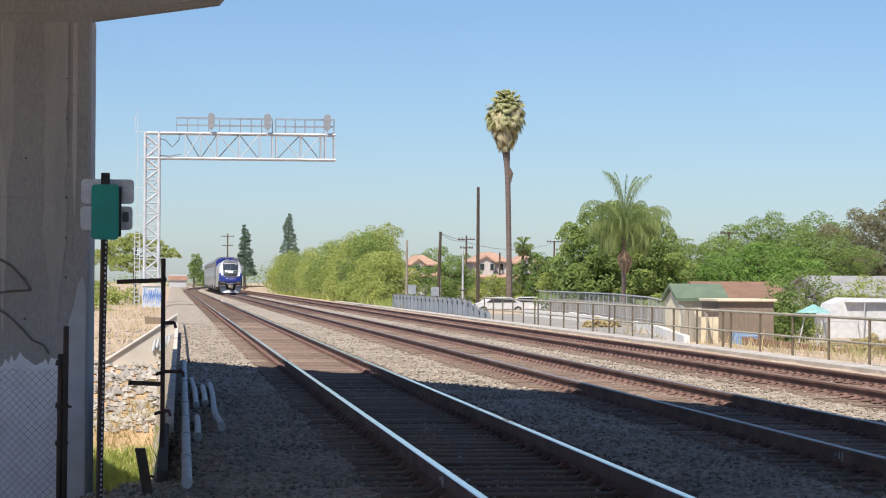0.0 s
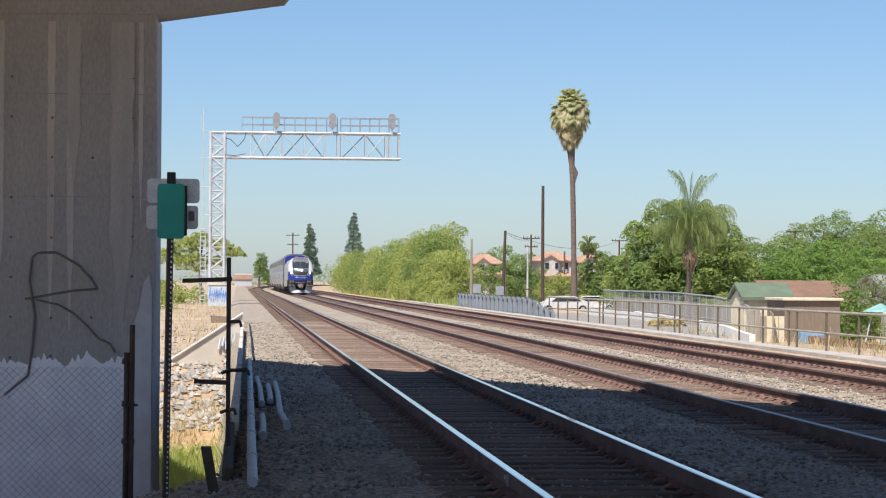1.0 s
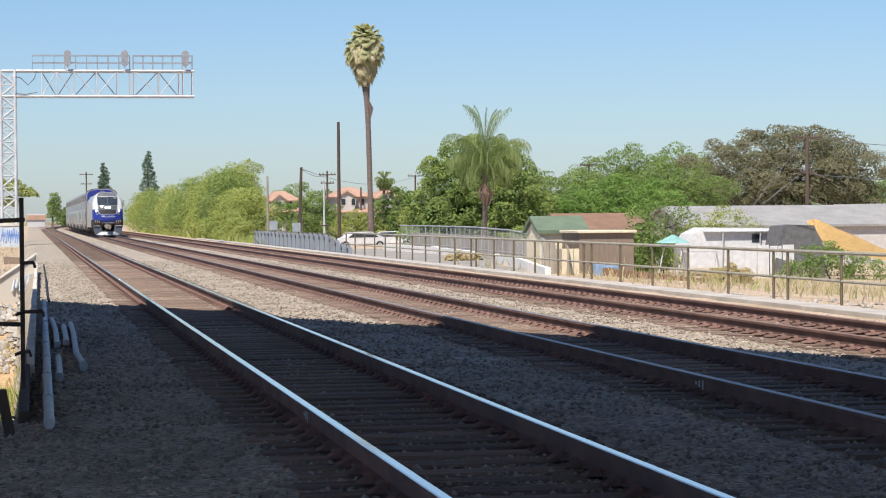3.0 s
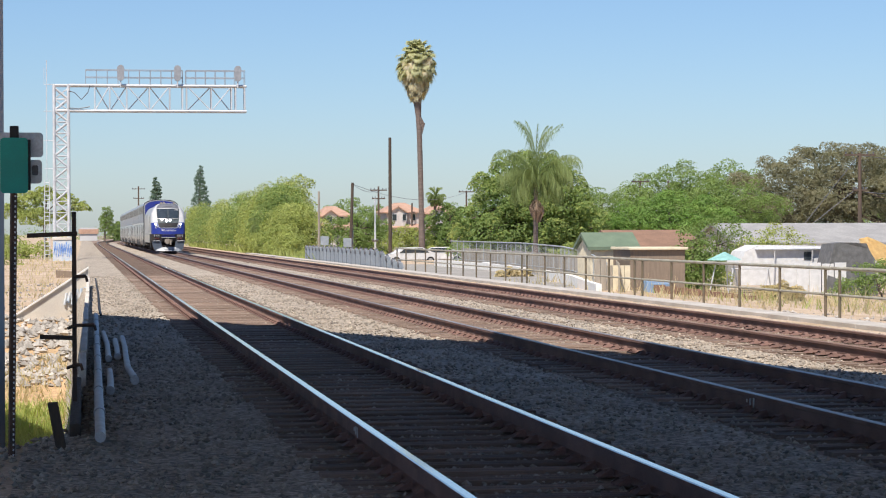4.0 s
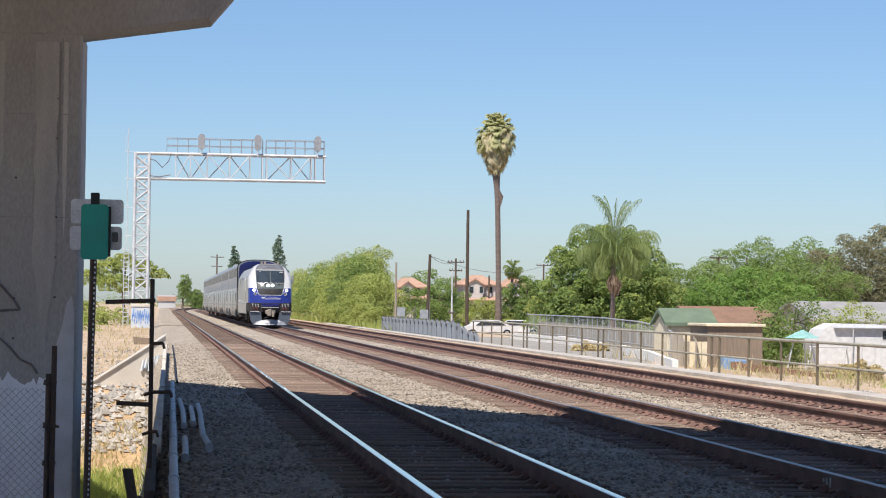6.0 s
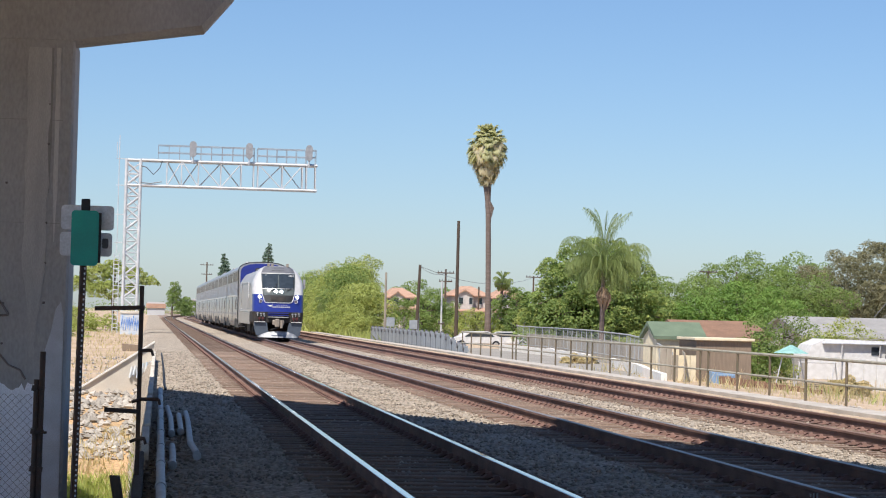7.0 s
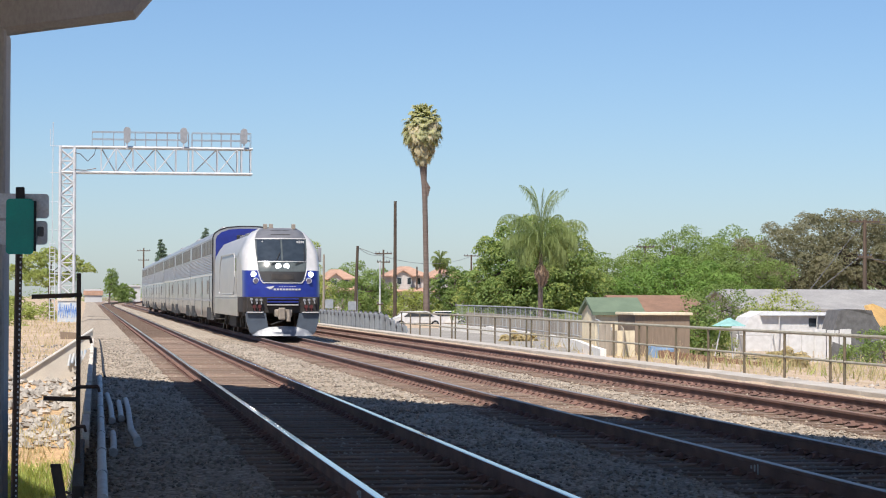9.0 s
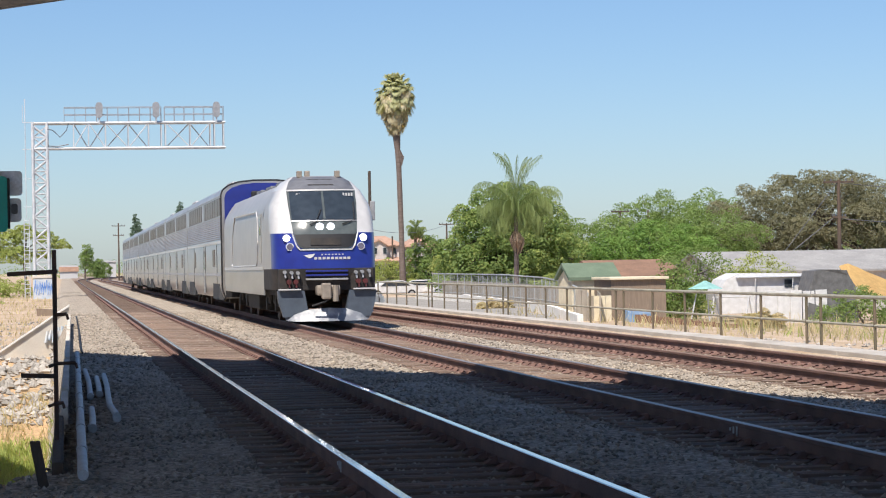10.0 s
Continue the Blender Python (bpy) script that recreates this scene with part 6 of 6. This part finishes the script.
def build_far():
    b = cluster(-120, 160, 720, -1, [4, 5, 3.5, 4.0, 4.5, 3.5, 3, 4, 3.5, 5, 7, 6.5, 8, 7, 7.5, 8, 7, 8, 7.5, 8], 10, 19)
    ob = foliage("far_woods", None, b, 9000, 1.2, M["leaf"], 110)
    tagged(ob, "low hazy belt of distant trees", "trees", kind="stuff")
    b = cluster(70, 190, 300, -2, [6.5, 7, 7.5, 7, 8, 7.5, 8, 7, 7.5, 8], 10, 20)
    ob = foliage("far_woods", None, b, 9000, 0.8, M["leaf"], 111)
    tagged(ob, "belt of green trees behind the houses", "trees", kind="stuff")
    for x0, x1, y, z, wall, roof in ((-1.0, 3.6, 600, 3.2, "white", "tile"), (8.5, 14, 620, 4.0, "white", "white")):
        h = thing("distant_building", (0, 0, 0), "low pale distant building near the far track", "building", "distant low buildings")
        bm = bmesh.new()
        box(bm, x0, y, -0.5, x1, y + 8, z)
        part("wall", bm, M[wall], h)
        bm = bmesh.new()
        box(bm, x0 - 0.3, y - 0.3, z - 1.6 if roof == "tile" else z, x1 + 0.3, y + 8, z - 0.4 if roof == "tile" else z + 0.4)
        part("roof", bm, M[roof], h)


build_far()


def blades(v, f, p, q, w, side):
    k = len(v)
    v += [tuple(p - side * w * 0.5), tuple(p + side * w * 0.5), tuple(q)]
    f.append((k, k + 1, k + 2))


def build_fan_palm():
    t = thing("fan_palm", (0, 0, 0), "very tall fan palm with a skirt of dry fronds", "palm tree")
    bm = bmesh.new()
    pts = [(31.90, -1.6, 0.33), (31.88, 1.5, 0.28), (31.83, 5, 0.25), (31.75, 9, 0.24), (31.68, 11.5, 0.27), (31.6, 12.6, 0.27), (31.5, 14.5, 0.38), (31.45, 17.8, 0.3)]
    rows = []
    for x, z, r in pts:
        rows.append([(x + r * math.cos(a * 0.524) * (1 + 0.1 * math.sin(a * 2 + z)), 213.5 + r * math.sin(a * 0.524), z) for a in range(12)])
    ring(bm, rows)
    part("trunk", bm, M["palm_bark"], t)
    bm = bmesh.new()
    for i in range(7):
        rod(bm, (31.75 + 0.05 * i, 213.2, 12.6 - 0.1 * i), (31.95 + 0.04 * i, 213.15, 11.0 + 0.15 * i), 0.10, 0.02, seg=5)
    part("hanging_husk", bm, M["palm_bark"], t)
    rnd = random.Random(4)
    for name, m, count, lo, hi, zl, zh in (("green_frond", "palm_green", 165, -15, 86, 17.0, 18.0), ("dry_frond", "palm_dry", 190, -84, 12, 15.8, 17.8)):
        v, f = [], []
        for i in range(count):
            u = (i + 0.5) / count
            el = radians(lo + (hi - lo) * u + rnd.uniform(-9, 9))
            az = i * 2.39996 + rnd.uniform(-0.25, 0.25)
            d = Vector((math.cos(az) * math.cos(el), math.sin(az) * math.cos(el), math.sin(el)))
            p0 = Vector((31.45, 213.5, zl + (zh - zl) * u + rnd.uniform(-0.2, 0.2)))
            reach = (1.5 if lo > -40 else 1.0 + 0.4 * u) * rnd.uniform(0.68, 1.16)
            hub = p0 + d * reach
            hang = 0.12 + 0.75 * (1 - u) if lo > -40 else 0.95
            side = Vector((-math.sin(az), math.cos(az), 0))
            d = (d * (1 - hang) + Vector((0, 0, -hang)) + Vector((math.cos(az), math.sin(az), 0)) * 0.25).normalized()
            side = (side + d * rnd.uniform(-0.5, 0.5) + d.cross(side) * rnd.uniform(-0.5, 0.5)).normalized()
            up = side.cross(d).normalized()
            blades(v, f, p0, hub, 0.07, up)
            for k in range(-7, 8):
                a = radians(k * 12)
                e = (d * math.cos(a) + side * math.sin(a)).normalized()
                l = 0.92 * (1 - 0.25 * abs(k) / 7) * rnd.uniform(0.8, 1.1)
                mid = hub + e * l * 0.6
                tip = mid + (e * 0.5 + Vector((0, 0, -0.55))) * l * 0.5
                w = e.cross(up).normalized()
                blades(v, f, hub, mid, 0.07, w)
                k0 = len(v)
                v += [tuple(mid - w * 0.07), tuple(mid + w * 0.07), tuple(tip), tuple(hub + w * 0.02), tuple(hub - w * 0.02)]
                f += [(k0, k0 + 1, k0 + 2), (k0 + 4, k0 + 3, k0 + 1, k0)]
        mesh_object(name, v, f, M[m], t)


build_fan_palm()


def feather_palm(label, base, top, fronds, length, seed, trunk=0.2, lift=0.9, skirt=(0.2, 2.0)):
    t = thing("feather_palm", (0, 0, 0), label, "palm tree")
    bm = bmesh.new()
    base, top = Vector(base), Vector(top)
    for i in range(6):
        a, b = base.lerp(top, i / 6), base.lerp(top, (i + 1) / 6)
        rod(bm, a, b, trunk * (1.1 - 0.05 * i), trunk * (1.05 - 0.05 * i), seg=10)
    part("trunk", bm, M["palm_bark"], t)
    rnd = random.Random(seed)
    for i in range(fronds):
        v, f = [], []
        az = i * 2.4 + rnd.uniform(-.2, .2)
        u = i / fronds
        lo, hi, reach, droop = (80, 90, 0.98, 0.6) if u < 0.11 else (42, 62, 1.0, 1.2) if u < 0.24 else (18, 44, 0.80, 1.35) if u < 0.6 else (-25, 15, 0.62, 1.0)
        el = radians(rnd.uniform(lo, hi))
        h = Vector((math.cos(az), math.sin(az), 0))
        L = length * reach * rnd.uniform(0.9, 1.08)
        p = top.copy()
        n = 16
        side = Vector((-h.y, h.x, 0))
        prev = p
        ang = el
        for k in range(n):
            d = h * math.cos(ang) + Vector((0, 0, math.sin(ang)))
            q = prev + d * (L / n)
            blades(v, f, prev, q + d * 0.05, 0.06, side)
            ll = 1.0 * math.sin(math.pi * (0.12 + 0.85 * k / n)) * length / 3.5
            for s in (-1, 1):
                for j in range(3):
                    o = prev.lerp(q, j / 3)
                    tip = o + side * s * ll * rnd.uniform(0.1, 0.4) + d * ll * 0.25 + Vector((0, 0, -ll * rnd.uniform(0.7, 1.2)))
                    blades(v, f, o, tip, 0.05, d)
            prev = q
            ang -= (0.01 + 0.22 * (k / n) ** 1.5) * lift * droop * rnd.uniform(0.9, 1.2)
        mesh_object("frond", v, f, M["palm_queen"], t)
    bm = bmesh.new()
    for i in range(34):
        a = rnd.uniform(0, 6.28)
        s = Vector((math.cos(a), math.sin(a), 0))
        z0, z1 = skirt[0] + rnd.uniform(0, 0.3), skirt[0] + (skirt[1] - skirt[0]) * rnd.uniform(0.55, 1.0)
        mid = base.lerp(top, 0.75)
        mid = Vector((mid.x, mid.y, top.z - (z0 + z1) / 2)) + s * rnd.uniform(0.3, 0.5)
        rod(bm, Vector((top.x, top.y, top.z - z0)) + s * 0.12, mid, 0.06, 0.09, seg=5)
        rod(bm, mid, Vector((mid.x, mid.y, top.z - z1)) - s * rnd.uniform(0.1, 0.3), 0.09, 0.03, seg=5)
    part("dead_frond_skirt", bm, M["palm_husk"], t, "hanging dry brown fronds")


feather_palm("arching feather palm before a broad dark tree", (29.8, 148.2, -1.5), (29.87, 148.2, 5.25), 62, 4.3, 7, 0.17, 1.35, (1.5, 3.1))
feather_palm("small pale feather palm behind the tall palm", (40.3, 262.0, -1.6), (40.8, 262.0, 5.6), 60, 1.9, 8, 0.2, 2.3, (0.2, 1.0))
feather_palm("low young feather palm in the trackside bushes", (17.0, 214.0, -0.6), (17.0, 214.0, 1.9), 30, 2.3, 9, 0.16, 1.3, (0.2, 1.0))


def grass(name, label, n, area, h, mat, seed, w=0.03):
    r = np.random.RandomState(seed)
    x, y = r.uniform(area[0], area[2], n), r.uniform(area[1], area[3], n)
    clump = np.sin(x * 1.9 + seed) * np.sin(y * 0.8 + seed * 2)
    keep = clump + r.uniform(-0.6, 0.6, n) > -0.15
    x, y = x[keep], y[keep]
    n = len(x)
    z = np.array([ground_z(a, b) for a, b in zip(x, y)]) - 0.03
    hh = h * r.uniform(0.4, 1.2, n)
    a = r.uniform(0, 3.14, n)
    dx, dy = np.cos(a) * w, np.sin(a) * w
    lx, ly = r.normal(size=n) * 0.35 * hh, r.normal(size=n) * 0.35 * hh
    v = np.stack([np.stack([x - dx, y - dy, z], 1), np.stack([x + dx, y + dy, z], 1), np.stack([x + lx, y + ly, z + hh], 1)], 1)
    ob = mesh_object(name, v.reshape(-1, 3).tolist(), np.arange(3 * n).reshape(-1, 3).tolist(), mat)
    tagged(ob, label, "grass", kind="stuff")


grass("green_grass", "short fresh green grass on the low bank", 16000, (-6, 52, -0.3, 61), 0.30, M["grass"], 1)
grass("dry_grass", "dry yellow grass on the channel bank", 4000, (-7, 58, -0.3, 68), 0.30, M["dry_grass"], 2)
grass("dry_grass", "dry straw-coloured grass on the far bank", 3500, (-9, 77, -0.8, 175), 0.28, M["dry_grass"], 3, 0.03)
grass("dry_grass", "sparse dry grass and weeds in the yard", 2600, (18.5, 58, 36, 104), 0.34, M["dry_grass"], 4, 0.022)
grass("green_weeds", "green weeds along the foot of the bushes", 5000, (14.9, 140, 17.5, 330), 0.7, M["leaf_light"], 5, 0.08)
grass("green_weeds", "scattered green weeds in the dry yard", 700, (22, 60, 40, 104), 0.5, M["leaf_light"], 6, 0.025)
grass("dry_weeds", "tall thin brown weed stalks in the dry yard", 1500, (20, 72, 36, 104), 0.75, M["dry_grass"], 8, 0.018)


def build_paint_marks():
    for x, y in ((TRACKS[0] - GAUGE / 2, 18.5), (TRACKS[1] - GAUGE / 2, 20.9)):
        m = thing("rail_paint_mark", (0, 0, 0), "small white paint marks on the web of a rail", "paint mark", "paint marks on the rails")
        for k in range(3):
            bm = bmesh.new()
            box(bm, x - 0.018, y + k * 0.11, -0.14 + 0.02 * k, x - 0.009, y + 0.035 + k * 0.11, -0.04 - 0.015 * k)
            part("stroke", bm, M["pvc"], m)


build_paint_marks()


def motions():
    for ob, back in CARS:
        rows = []
        for i in range(0, 21):
            t = i * 0.5
            y = FRONT_END + SPEED * (10.0 - t) + back
            x = TRACKS[1] + bend(y)
            rows.append((t, pose(x, y, 0, 0, 0, -math.degrees(math.atan(3.0e-4 * max(0.0, y - 375.0))))))
        walk(ob, rows)


motions()
